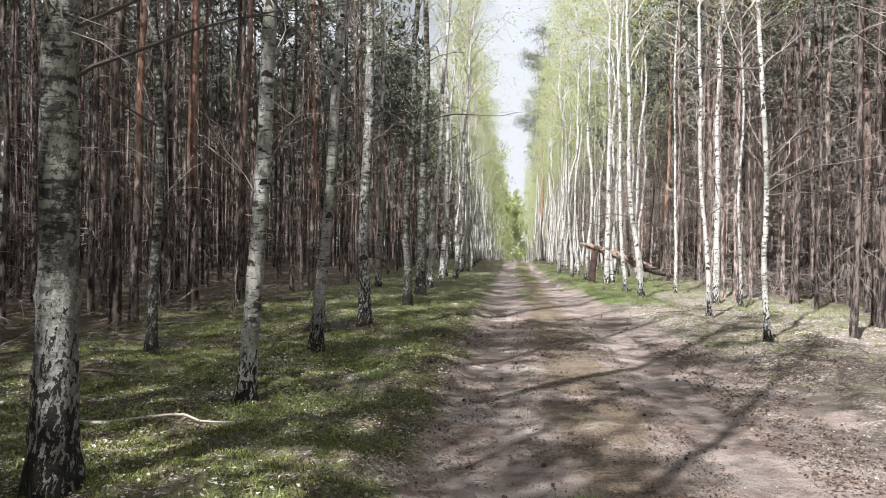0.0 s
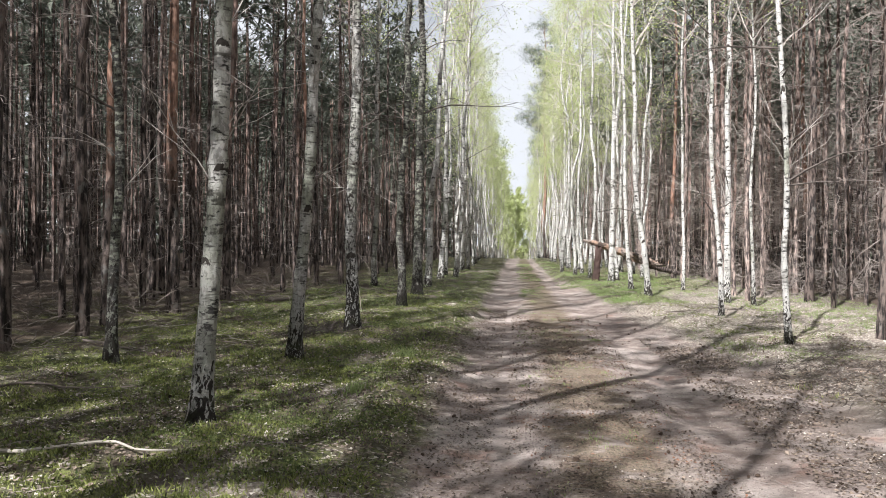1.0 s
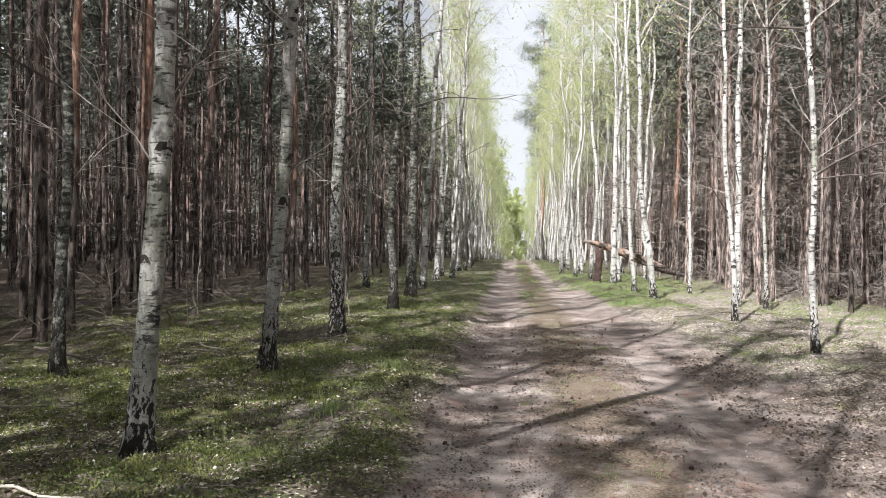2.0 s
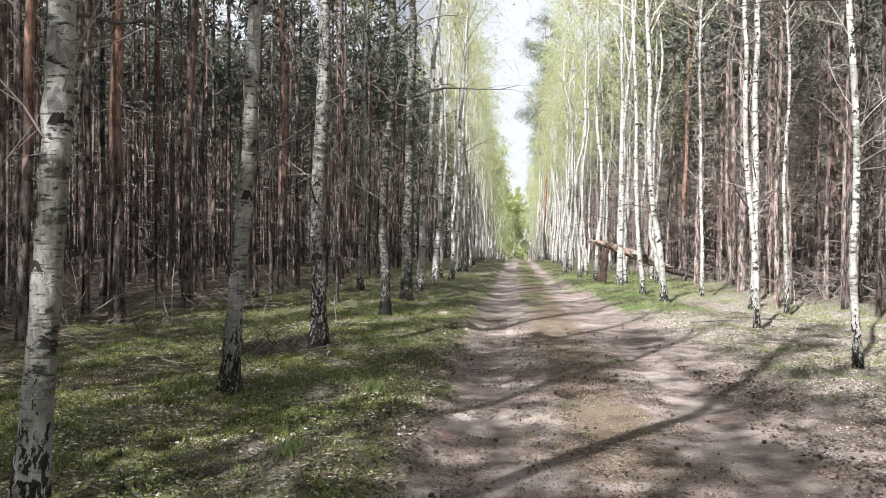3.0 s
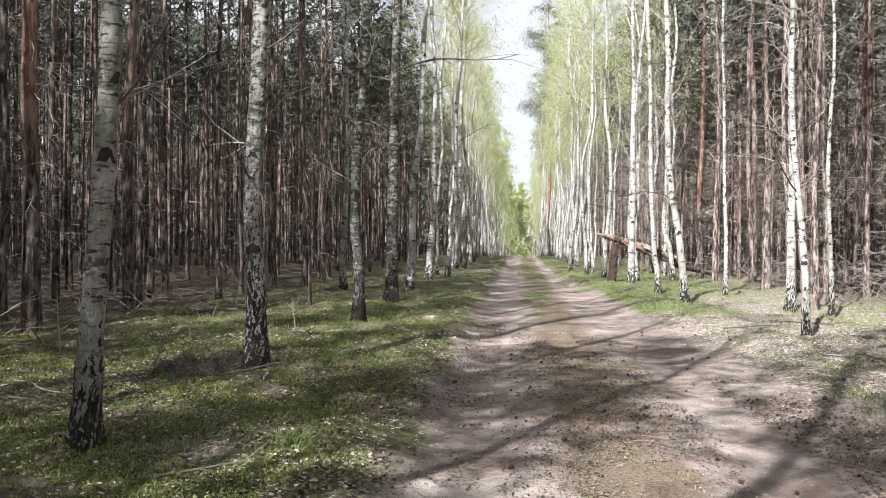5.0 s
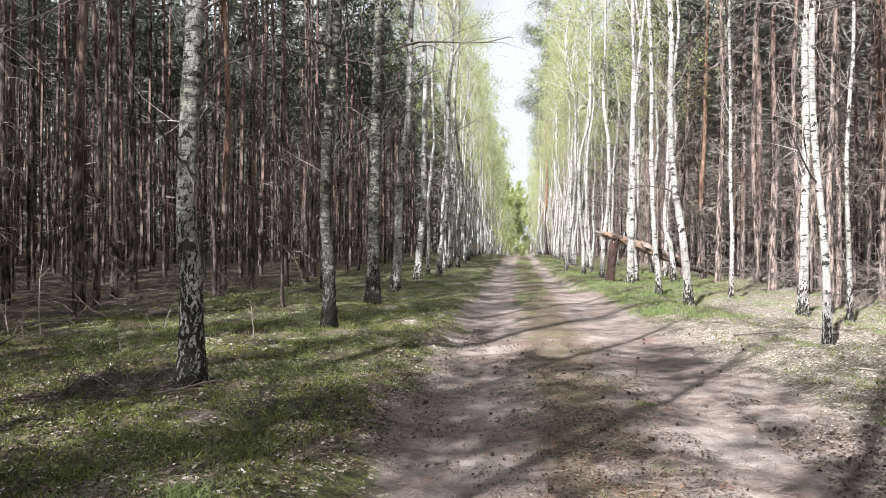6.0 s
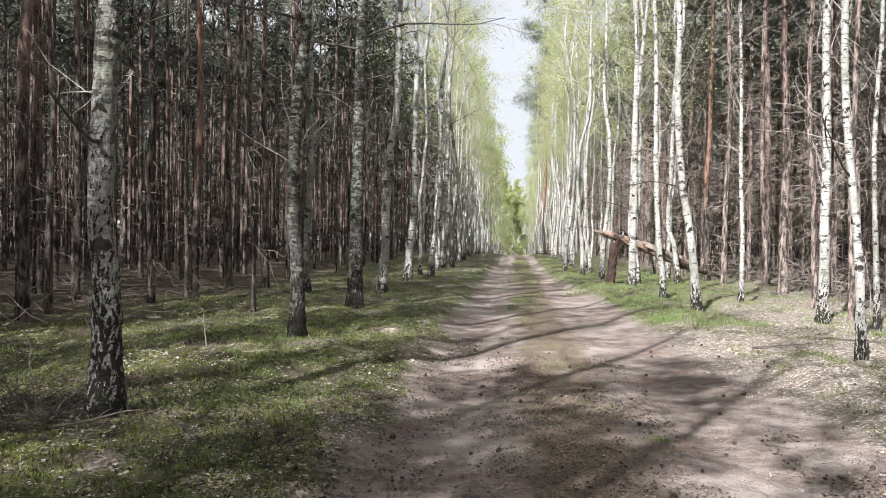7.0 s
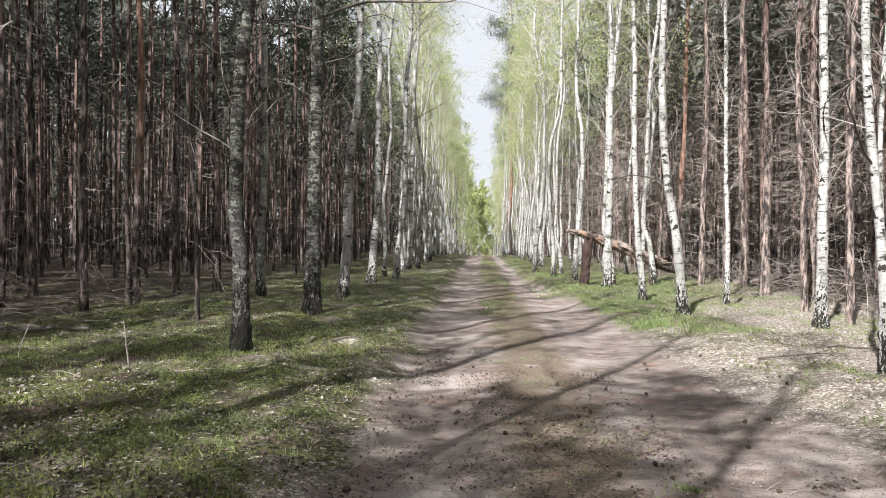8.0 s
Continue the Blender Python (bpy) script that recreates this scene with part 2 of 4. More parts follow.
# dead pine twig again, lighter, with the sun of the right side painted in
SUNLIT_TWIG = twig_mat("sunlit_pine_twig", (0.12, 0.098, 0.086), (0.50, 0.42, 0.37))
LIMB = twig_mat("dark_birch_limb", (0.035, 0.028, 0.025), (0.15, 0.125, 0.11))
BIRCH_LEAF = leaf_mat("young_birch_leaf", (0.33, 0.39, 0.15), (0.54, 0.57, 0.27), 0.55)
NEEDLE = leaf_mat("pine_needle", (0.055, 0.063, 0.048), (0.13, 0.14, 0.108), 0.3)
# NEEDLE with a raised base colour that imitates sun on the right-hand wood
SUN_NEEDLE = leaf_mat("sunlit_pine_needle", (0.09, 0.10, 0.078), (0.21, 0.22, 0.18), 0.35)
GRASS = leaf_mat("grass_blade", (0.13, 0.185, 0.06), (0.34, 0.41, 0.18), 0.4, (0.28, 0.31, 0.15))
BERRY_LEAF = leaf_mat("bilberry_leaf", (0.05, 0.075, 0.025), (0.24, 0.27, 0.10), 0.3)
DEAD_LEAF = leaf_mat("dead_leaf", (0.11, 0.08, 0.062), (0.50, 0.44, 0.385), 0.1)
# pale dead leaf, brightened so that it doubles as sun spots on the left verge
SUNFLECK_LEAF = leaf_mat("sunflecked_dead_leaf", (0.15, 0.115, 0.09), (0.62, 0.555, 0.49), 0.1)
RUST_LEAF = leaf_mat("rust_brown_leaf", (0.07, 0.032, 0.022), (0.30, 0.165, 0.11), 0.1)
BROWN_LEAF = leaf_mat("brown_leaf", (0.035, 0.024, 0.018), (0.27, 0.21, 0.165), 0.1)
GROUND = ground_mat()
DEADWOOD = twig_mat("weathered_wood", (0.06, 0.045, 0.038), (0.22, 0.185, 0.16))


# ---- mesh helpers ----
class Build:
    """Collects points and faces (three or four corners) and turns them into one mesh."""

    def __init__(self):
        self.v, self.f, self.m, self.n = [], [], [], 0

    def extend(self, verts, faces, mat=0):
        verts, faces = np.asarray(verts, float), np.asarray(faces, int)
        self.v.append(verts)
        self.f.append(faces + self.n)
        self.m.append(np.full(len(faces), mat))
        self.n += len(verts)

    def tube(self, pts, radii, sides=6, mat=0, cap=False):
        pts, radii = np.asarray(pts, float), np.asarray(radii, float)
        d = np.gradient(pts, axis=0)
        d /= np.linalg.norm(d, axis=1)[:, None] + 1e-9
        ref = np.where(np.abs(d[:, 2:3]) > 0.9, [[1.0, 0, 0]], [[0, 0, 1.0]])
        if np.abs(d[:, 2]).min() > 0.7:
            ref = np.tile([[1.0, 0, 0]], (len(d), 1))
        a = np.cross(d, ref)
        a /= np.linalg.norm(a, axis=1)[:, None] + 1e-9
        b = np.cross(d, a)
        ang = np.arange(sides) * 2 * math.pi / sides
        ring = a[:, None] * np.cos(ang)[None, :, None] + b[:, None] * np.sin(ang)[None, :, None]
        r = radii if radii.ndim == 2 else radii[:, None]
        v = (pts[:, None] + ring * r[:, :, None]).reshape(-1, 3)
        i, j = np.meshgrid(np.arange(len(pts) - 1), np.arange(sides), indexing="ij")
        k = (j + 1) % sides
        f = np.stack([i * sides + j, i * sides + k, (i + 1) * sides + k, (i + 1) * sides + j], -1).reshape(-1, 4)
        self.extend(v, f, mat)
        if cap:
            for end, rows in ((0, np.arange(sides)), (len(pts) - 1, (len(pts) - 1) * sides + np.arange(sides))):
                tri = np.stack([np.full(sides, sides), np.arange(sides), (np.arange(sides) + 1) % sides], -1)
                self.extend(np.vstack([v[rows], pts[end][None]]), tri, mat)

    def slivers(self, centres, size, rng, mat=0):
        """Small three-cornered leaves for crowns."""
        n = len(centres)
        u, w = rng.normal(size=(n, 3)), rng.normal(size=(n, 3))
        u /= np.linalg.norm(u, axis=1)[:, None]
        w -= u * (w * u).sum(1)[:, None]
        w /= np.linalg.norm(w, axis=1)[:, None]
        s = (size * rng.uniform(0.6, 1.3, n))[:, None]
        self.extend(np.stack([centres + w * s * 0.7, centres - w * s * 0.7, centres + u * s * 1.6], 1).reshape(-1, 3), np.arange(3 * n).reshape(n, 3), mat)

    def cards(self, centres, size, rng, mat=0, flat=0.0, ratio=0.7):
        """Small four-cornered leaves, turned at random; flat: how far they lie level."""
        n = len(centres)
        u = rng.normal(size=(n, 3))
        u[:, 2] *= 1 - flat
        u /= np.linalg.norm(u, axis=1)[:, None]
        w = rng.normal(size=(n, 3))
        w[:, 2] *= 1 - flat
        w -= u * (w * u).sum(1)[:, None]
        w /= np.linalg.norm(w, axis=1)[:, None]
        s = (size * rng.uniform(0.6, 1.3, n))[:, None]
        bend = np.cross(u, w) * s * 0.25
        v = np.stack([centres - u * s, centres + w * s * ratio + bend, centres + u * s, centres - w * s * ratio + bend], 1).reshape(-1, 3)
        self.extend(v, np.arange(4 * n).reshape(n, 4), mat)

    def mesh(self, name, mats, smooth=False):
        me = bpy.data.meshes.new(name)
        v = np.concatenate(self.v)
        sizes = np.concatenate([np.full(len(f), f.shape[1]) for f in self.f])
        loops = np.concatenate([f.ravel() for f in self.f])
        me.vertices.add(len(v))
        me.vertices.foreach_set("co", v.ravel())
        me.loops.add(len(loops))
        me.loops.foreach_set("vertex_index", loops)
        me.polygons.add(len(sizes))
        me.polygons.foreach_set("loop_start", np.concatenate([[0], np.cumsum(sizes)[:-1]]))
        me.polygons.foreach_set("material_index", np.concatenate(self.m))
        me.polygons.foreach_set("use_smooth", np.full(len(sizes), smooth))
        for mt in mats:
            me.materials.append(mt)
        me.update(calc_edges=True)
        return me


def part(name, build, mats, parent, label="", smooth=False):
    mats = mats if isinstance(mats, (list, tuple)) else [mats]
    ob = new(name, build.mesh(name, mats, smooth) if isinstance(build, Build) else build)
    ob.parent = parent
    return tagged(ob, label=label)


def lattice(ix, iy, seed):
    h = (ix.astype(np.int64) * 374761393 + iy.astype(np.int64) * 668265263 + seed * 1274126177) & 0x7FFFFFFF
    h = ((h ^ (h >> 13)) * 1103515245) & 0x7FFFFFFF
    return ((h ^ (h >> 16)) & 0xFFFF) / 65535.0


def value_noise(x, y, size, seed=0):
    x, y = np.asarray(x, float) / size, np.asarray(y, float) / size
    ix, iy = np.floor(x), np.floor(y)
    fx, fy = x - ix, y - iy
    fx, fy = fx * fx * (3 - 2 * fx), fy * fy * (3 - 2 * fy)
    a, b = lattice(ix, iy, seed), lattice(ix + 1, iy, seed)
    c, d = lattice(ix, iy + 1, seed), lattice(ix + 1, iy + 1, seed)
    return (a + (b - a) * fx) * (1 - fy) + (c + (d - c) * fx) * fy - 0.5


def smooth01(v, lo, hi):
    t = np.clip((np.asarray(v, float) - lo) / (hi - lo), 0, 1)
    return t * t * (3 - 2 * t)


def height(x, y):
    """Ground level: a lane with two ruts, a mossy bank on either side, a crest far along the lane."""
    x, y = np.asarray(x, float), np.asarray(y, float)
    xw = x + 0.35 * value_noise(x, y, 1.3, 5) + 0.12 * value_noise(x, y, 0.4, 6)
    near, wide = 1 - smooth01(y, 11, 22), 1 - smooth01(y, 27, 46)
    bank_l, bank_r = 1 - smooth01(xw, -1.35, -0.8), smooth01(xw - 0.75 * near - 0.85 * wide, 1.05, 2.15)
    lane = (1 - bank_l) * (1 - bank_r)
    z = 0.12 * bank_l + 0.09 * bank_r
    z = z + lane * (-0.045 * np.exp(-((x + 0.42) / 0.38) ** 2) - 0.045 * np.exp(-((x - 1.15 - 0.45 * wide) / 0.36) ** 2) + 0.02 * value_noise(x, y, 0.7, 7) + 0.012 * value_noise(x, y, 0.22, 8))
    rough = np.maximum(bank_l, bank_r)
    z = z + rough * (0.14 * value_noise(x, y, 1.7, 1) + 0.085 * value_noise(x, y, 0.5, 2) + 0.08 * value_noise(x, y, 0.24, 3))
    z = z + 0.25 * value_noise(x, y, 9.0, 4) * smooth01(np.abs(x), 5, 14)
    z = z - 3.4 * smooth01(y, 76, 200)
    return z


def at_ground(x, y):
    return float(height(x, y))


# ---- the ground ----
def spread(lo, hi, step, far, grow):
    """Even steps from lo to hi, then ever wider ones out to far on both sides."""
    out = list(np.arange(lo, hi + step / 2, step))
    s, v = step, hi
    while v < far:
        s *= grow
        v += s
        out.append(v)
    s, v = step, lo
    while v > -far:
        s *= grow
        v -= s
        out.insert(0, v)
    return np.array(out)


def ground_sheet():
    gx, gy = spread(-5.3, 5.8, 0.10, 900, 1.11), spread(3.2, 24.0, 0.105, 900, 1.1)
    X, Y = np.meshgrid(gx, gy, indexing="ij")
    b = Build()
    i, j = np.meshgrid(np.arange(len(gx) - 1), np.arange(len(gy) - 1), indexing="ij")
    n = len(gy)
    b.extend(np.stack([X, Y, height(X, Y)], -1).reshape(-1, 3), np.stack([i * n + j, (i + 1) * n + j, (i + 1) * n + j + 1, i * n + j + 1], -1).reshape(-1, 4))
    ob = new("ground", b.mesh("ground", [GROUND], True))
    return tagged(ob, "sandy two-rut forest lane with mossy grass verges and leaf litter", "ground", kind="structure")


ground_sheet()


# ---- trees ----
def unit(v):
    v = np.asarray(v, float)
    return v / (np.linalg.norm(v) + 1e-9)


def trunk_line(rng, tall, lean, wave, rings, bow=0.0):
    """Centre line of a trunk from its foot at the origin; lean: metres sideways a metre of height in the lower part; bow: metres by which it bends over above head height."""
    z = np.linspace(0, 1, rings) ** 1.15 * tall
    ph, ph2 = rng.uniform(0, 6.28, 2), rng.uniform(0, 6.28, 2)
    low = np.where(z < 6, z, 6 + (z - 6) * 0.45)
    k = smooth01(z, 0.0, 2.5)
    x = lean[0] * low + bow * smooth01(z, 2.4, 7.5) + k * wave * (np.sin(z * 0.55 + ph[0]) + 0.5 * np.sin(z * 1.3 + ph2[0]))
    y = lean[1] * low + k * wave * (np.sin(z * 0.5 + ph[1]) + 0.5 * np.sin(z * 1.2 + ph2[1]))
    for zk in rng.uniform(0.8, 9, 7):                          # small kinks at old branch scars
        bend = smooth01(z, zk - 0.2, zk + 0.2) - 0.12 * np.maximum(z - zk, 0).clip(0, 8)
        x, y = x + rng.normal() * 0.4 * wave * bend, y + rng.normal() * 0.4 * wave * bend
    x, y = x - x[0], y - y[0]
    return np.stack([x, y, z], -1)


def on_line(line, z):
    return np.array([np.interp(z, line[:, 2], line[:, i]) for i in range(3)])


def trunk_build(line, radius, sides, rng, knobby=0.05, sink=0.15, knuckles=False, flare=1.0):
    z = line[:, 2]
    tall = z[-1]
    r = radius * (1 - 0.86 * (z / tall) ** 1.1) * (1 + flare * (0.5 * np.exp(-z / 0.22) + 0.2 * np.exp(-z / 0.7)))
    if knuckles:                                               # swellings where branches once grew
        for zk in np.cumsum(rng.uniform(0.25, 0.8, 24)):
            r = r * (1 + rng.uniform(0.06, 0.24) * np.exp(-((z - zk) / rng.uniform(0.03, 0.07)) ** 2))
    ang = np.arange(sides) * 2 * math.pi / sides
    lob = 1 + 0.22 * flare * np.exp(-z / 0.3)[:, None] * np.sin(3 * ang + rng.uniform(0, 6))[None] + knobby * rng.normal(size=(len(z), sides)) * (0.5 + np.exp(-z / 0.7))[:, None]
    b = Build()
    pts = line.copy()
    pts[0, 2] -= sink
    b.tube(pts, r[:, None] * lob, sides)
    return b, r


def branch(b, rng, start, way, length, r0, segs=4, droop=0.0, wob=0.12, sides=4, mat=0):
    """A bent, tapering branch; returns its points."""
    pts, d = [np.asarray(start, float)], unit(way)
    for i in range(segs):
        d = unit(d + rng.normal(size=3) * wob + np.array([0, 0, -droop / segs]))
        pts.append(pts[-1] + d * length / segs)
    pts = np.array(pts)
    b.tube(pts, np.linspace(r0, max(r0 * 0.25, 0.0022), len(pts)), sides, mat)
    return pts


def birch_meshes(rng, tall=16.0, radius=0.1, lean=(0, 0), wave=0.07, near=False, first=6.6, fork=0.0, leaves=1800, low_twigs=4, bark=BIRCH, limbs_at=(), leaf=0.036, green=BIRCH_LEAF, bow=0.0):
    """Trunk, branches and foliage of one birch, then its low limbs one by one. limbs_at: height, bearing, rise, length."""
    line = trunk_line(rng, tall, lean, wave, 110 if near else 30, bow)
    trunk, girth = trunk_build(line, radius, 20 if near else 8, rng, 0.03 if near else 0.02, knuckles=near)
    scars = []                                                 # place, bearing, girth and height of the black branch scars
    for z in np.cumsum(rng.uniform(0.22, 0.75, 13)) + 0.7 if near else ():
        scars.append((on_line(line, z), rng.uniform(0, 6.283), np.interp(z, line[:, 2], girth), rng.uniform(0.05, 0.12)))
    if fork:
        top = on_line(line, fork)
        k = np.linspace(0, 1, 14)[:, None]
        arm = top + k * np.array([0.055 * (tall - fork), 0.02, tall - fork - 1.5]) + np.sin(k * 3.1) * np.array([0.12, 0.0, 0])
        trunk.tube(arm, np.linspace(radius * 0.62, 0.015, 14), 10)
    limbs, crown = Build(), Build()
    tips = []
    for i in range(28 if near else 21):
        z = first + (tall - first - 0.6) * rng.uniform(0, 1) ** 0.9
        a, up = rng.uniform(0, 6.283), rng.uniform(0.8, 2.3)
        length = rng.uniform(1.1, 3.3) * (1.1 - 0.6 * (z - first) / (tall - first))
        pts = branch(limbs, rng, on_line(line, z), (math.cos(a), math.sin(a), up), length, 0.02, 4, 0.3, 0.16, 3)
        for j in range(6):
            q = pts[rng.integers(1, 5)]
            w = unit(pts[-1] - pts[0]) + rng.normal(size=3) * 0.6
            tw = branch(limbs, rng, q, w, length * rng.uniform(0.3, 0.6), 0.005, 2 if near else 1, 0.9, 0.25, 3)
            tips.append(tw)
        tips.append(pts[2:])
    for i in range(16):                                        # bare twiggy branches below the crown
        z, a = rng.uniform(0.3 * first, first + 0.5), rng.uniform(0, 6.283)
        pts = branch(limbs, rng, on_line(line, z), (math.cos(a), math.sin(a), rng.uniform(0.5, 2.2)), rng.uniform(0.5, 1.6), 0.0075, 4, -0.2, 0.22, 3)
        for j in range(2):
            branch(limbs, rng, pts[rng.integers(1, 3)], unit(pts[-1] - pts[0]) + rng.normal(size=3) * 0.5, rng.uniform(0.3, 0.8), 0.004, 2, 0.3, 0.25, 3)
    low = []
    picks = [(rng.uniform(0.3 * first, first + 0.5), rng.uniform(0, 6.283), rng.uniform(0.1, 0.9), rng.uniform(0.5, 1.7)) for i in range(low_twigs)]
    for z, a, rise, length in [*limbs_at, *picks]:
        one = Build()
        pts = branch(one, rng, on_line(line, z), (math.cos(a), math.sin(a), rise), length, 0.008 + 0.007 * length, 6, 0.15, 0.13, 5)
        side = []
        for k in range(4):
            tw = Build()
            branch(tw, rng, pts[rng.integers(2, 6)], unit(pts[-1] - pts[0]) + rng.normal(size=3) * 0.5, length * rng.uniform(0.25, 0.5), 0.006, 3, 0.4, 0.2, 3)
            side.append(tw.mesh("birch_twig", [LIMB]))
        low.append((one.mesh("birch_limb", [LIMB]), side))
    which = rng.integers(0, len(tips), leaves)
    frac = rng.uniform(0, 1, leaves)
    spots = np.array([tips[w][0] + (tips[w][-1] - tips[w][0]) * f for w, f in zip(which, frac)]) + rng.normal(size=(leaves, 3)) * [0.10, 0.10, 0.14]
    crown.slivers(spots, leaf, rng)
    return [trunk.mesh("birch_trunk", [bark], True), limbs.mesh("birch_branches", [BIRCH_TWIG]), crown.mesh("birch_foliage", [green]), *low], scars


def pine_meshes(rng, tall=16.5, radius=0.1, lean=(0, 0), wave=0.05, near=False, twigs=True, live=10.6, spread_out=1.0, dense=3, tufts=7, bark=None, needle=(0.036, 0.12, 0.26), twig=PINE_TWIG, green=None):
    """Trunk, dead side branches and green top of one plantation pine."""
    line = trunk_line(rng, tall, lean, wave, 26 if near else 12)
    trunk, _ = trunk_build(line, radius, 12 if near else 7, rng, 0.03, flare=0.35)
    dead, crown = Build(), Build()
    z = rng.uniform(0.7, 1.2)
    while z < live + 1.5:
        for k in range(rng.integers(2, 5) if twigs else rng.integers(1, 4)):
            a = rng.uniform(0, 6.283)
            length = rng.uniform(0.3, 0.95) + 0.095 * z * rng.uniform(0.3, 1.2)
            if rng.random() < 0.25:
                length *= 0.3
            pts = branch(dead, rng, on_line(line, z), (math.cos(a), math.sin(a), rng.uniform(-0.2, 0.5)), length, 0.0075, 4 if twigs else 3, rng.uniform(-0.3, 1.6), 0.42, 3)
            if length > 0.55:
                for j in range(rng.integers(2, 5) if twigs else 1):
                    branch(dead, rng, pts[rng.integers(1, 4)], unit(pts[-1] - pts[0]) + rng.normal(size=3) * 0.7, length * rng.uniform(0.2, 0.55), 0.004, 2 if twigs else 1, 0.6, 0.3, 3)
        z += rng.uniform(0.28, 0.5)
    z, spots = live, []
    while z < tall - 0.2:
        reach = spread_out * 1.75 * (1 - ((z - live) / (tall - live)) ** 1.6) + 0.3
        for k in range(rng.integers(3, 6)):
            a = rng.uniform(0, 6.283)
            length = reach * rng.uniform(0.55, 1.15)
            pts = branch(dead, rng, on_line(line, z), (math.cos(a), math.sin(a), rng.uniform(0.1, 0.6)), length, 0.02, 1, -0.2, 0.15, 3)
            for j in range(tufts):
                spots.append(pts[0] + (pts[-1] - pts[0]) * rng.uniform(0.35, 1.1) + rng.normal(size=3) * 0.17)
        z += rng.uniform(0.4, 0.62)
    spots = np.repeat(np.array(spots), dense, 0)
    n = len(spots)
    if dense > 9:
        spots = spots + rng.normal(size=(n, 3)) * 0.1
    d = rng.normal(size=(n, 3))
    d[:, 2] += 0.5
    d /= np.linalg.norm(d, axis=1)[:, None]
    w = np.cross(d, rng.normal(size=(n, 3)))
    w /= np.linalg.norm(w, axis=1)[:, None]
    L = rng.uniform(needle[1], needle[2], (n, 1))
    crown.extend(np.stack([spots - w * needle[0], spots + w * needle[0], spots + d * L], 1).reshape(-1, 3), np.arange(3 * n).reshape(n, 3))
    return trunk.mesh("pine_trunk", [bark or PINE], True), dead.mesh("pine_branches", [twig]), crown.mesh("pine_needles", [green or NEEDLE])


def tree(name, meshes, x, y, turn, size, label, category, group, part_names):
    root = new(name)
    root.empty_display_size = 0.2
    root.matrix_world = Matrix.LocRotScale((x, y, at_ground(x, y) - 0.02), Euler((0, 0, turn)), (size, size, size))
    for i, me in enumerate(meshes):
        me, side = me if isinstance(me, tuple) else (me, ())
        ob = part(part_names[min(i, len(part_names) - 1)], me, [], root)
        for tw in side:
            part("twig", tw, [], ob)
        if i in (1, 2):
            tagged(ob, kind="stuff")
    return tagged(root, label, category, group)


BIRCH_PARTS, PINE_PARTS = ("trunk", "branch_tangle", "crown", "limb"), ("trunk", "dead_branch_tangle", "crown")
taken = []                                                     # feet of the trees that stand so far


def scar_mesh(seed):
    """A black, drooping, eye-shaped branch scar that wraps part of a trunk of radius 1."""
    r2 = np.random.default_rng(seed)
    half, n = r2.uniform(0.6, 1.25), 9
    u = np.linspace(-1, 1, n)
    fat = (1 - u ** 2) ** 0.8
    rows = []
    for k, out in ((-1, 0.98), (-0.35, 1.045), (0.35, 1.055), (1, 0.98)):
        rad = 1 + (out - 1) * np.where(out > 1, 0.35 + 0.65 * fat, 1.0) + r2.normal(size=n) * 0.015
        rows.append(np.stack([rad * np.cos(half * u), rad * np.sin(half * u), 0.5 * k * fat + 0.3 - 0.6 * np.abs(u) ** 1.5 + r2.normal(size=n) * 0.09], -1))
    b = Build()
    i, j = np.meshgrid(np.arange(3), np.arange(n - 1), indexing="ij")
    b.extend(np.concatenate(rows), np.stack([i * n + j, i * n + j + 1, (i + 1) * n + j + 1, (i + 1) * n + j], -1).reshape(-1, 4))
    return b.mesh("branch_scar", [SCAR])


SCAR = twig_mat("black_birch_scar", (0.014, 0.012, 0.010), (0.06, 0.05, 0.043))
SCARS = [scar_mesh(i) for i in range(4)]


def near_birch(x, y, thick, lean, seed, label, tall=16.5, group="birches along the lane", **more):
    rng = np.random.default_rng(seed)
    taken.append((x, y))
    meshes, scars = birch_meshes(rng, tall, thick / 2, lean, near=True, **more)
    root = tree("birch_tree", meshes, x, y, 0, 1, label, "birch tree", group, BIRCH_PARTS)
    for place, bearing, girth, high in scars:
        ob = part("branch_scar", SCARS[rng.integers(0, 4)], [], root)
        ob.matrix_basis = Matrix.LocRotScale(Vector(place), Euler((0, 0, bearing)), Vector((girth, girth, high)))
    return root


LEFT = "birch with grey-white bark and black fissured foot on the mossy verge"
RIGHT = "slender sunlit white birch on the grassy bank beside the lane"
# bow and heavy foliage are out of view, chosen to place this tree's shadow
near_birch(-2.96, 4.95, 0.235, (0.015, 0.0), 1, "thick old birch with rough black and white bark", wave=0.03, bow=0.88, low_twigs=3, leaves=6500, leaf=0.055, bark=BIRCH_OLD,
           limbs_at=((2.43, 0.05, 0.95, 1.4), (2.74, -0.1, 0.45, 1.2)))
near_birch(-2.79, 8.13, 0.155, (0.062, 0.0), 2, "leaning birch with smooth pale bark and black foot", wave=0.02, bark=BIRCH_PALE)
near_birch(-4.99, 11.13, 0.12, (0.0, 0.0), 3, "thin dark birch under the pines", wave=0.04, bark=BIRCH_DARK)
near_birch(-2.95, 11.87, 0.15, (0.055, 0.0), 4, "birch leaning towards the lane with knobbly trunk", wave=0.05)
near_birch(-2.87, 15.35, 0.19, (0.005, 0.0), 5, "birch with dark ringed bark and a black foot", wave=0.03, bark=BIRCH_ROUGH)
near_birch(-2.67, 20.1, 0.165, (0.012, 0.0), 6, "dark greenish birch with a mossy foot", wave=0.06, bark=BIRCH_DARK)
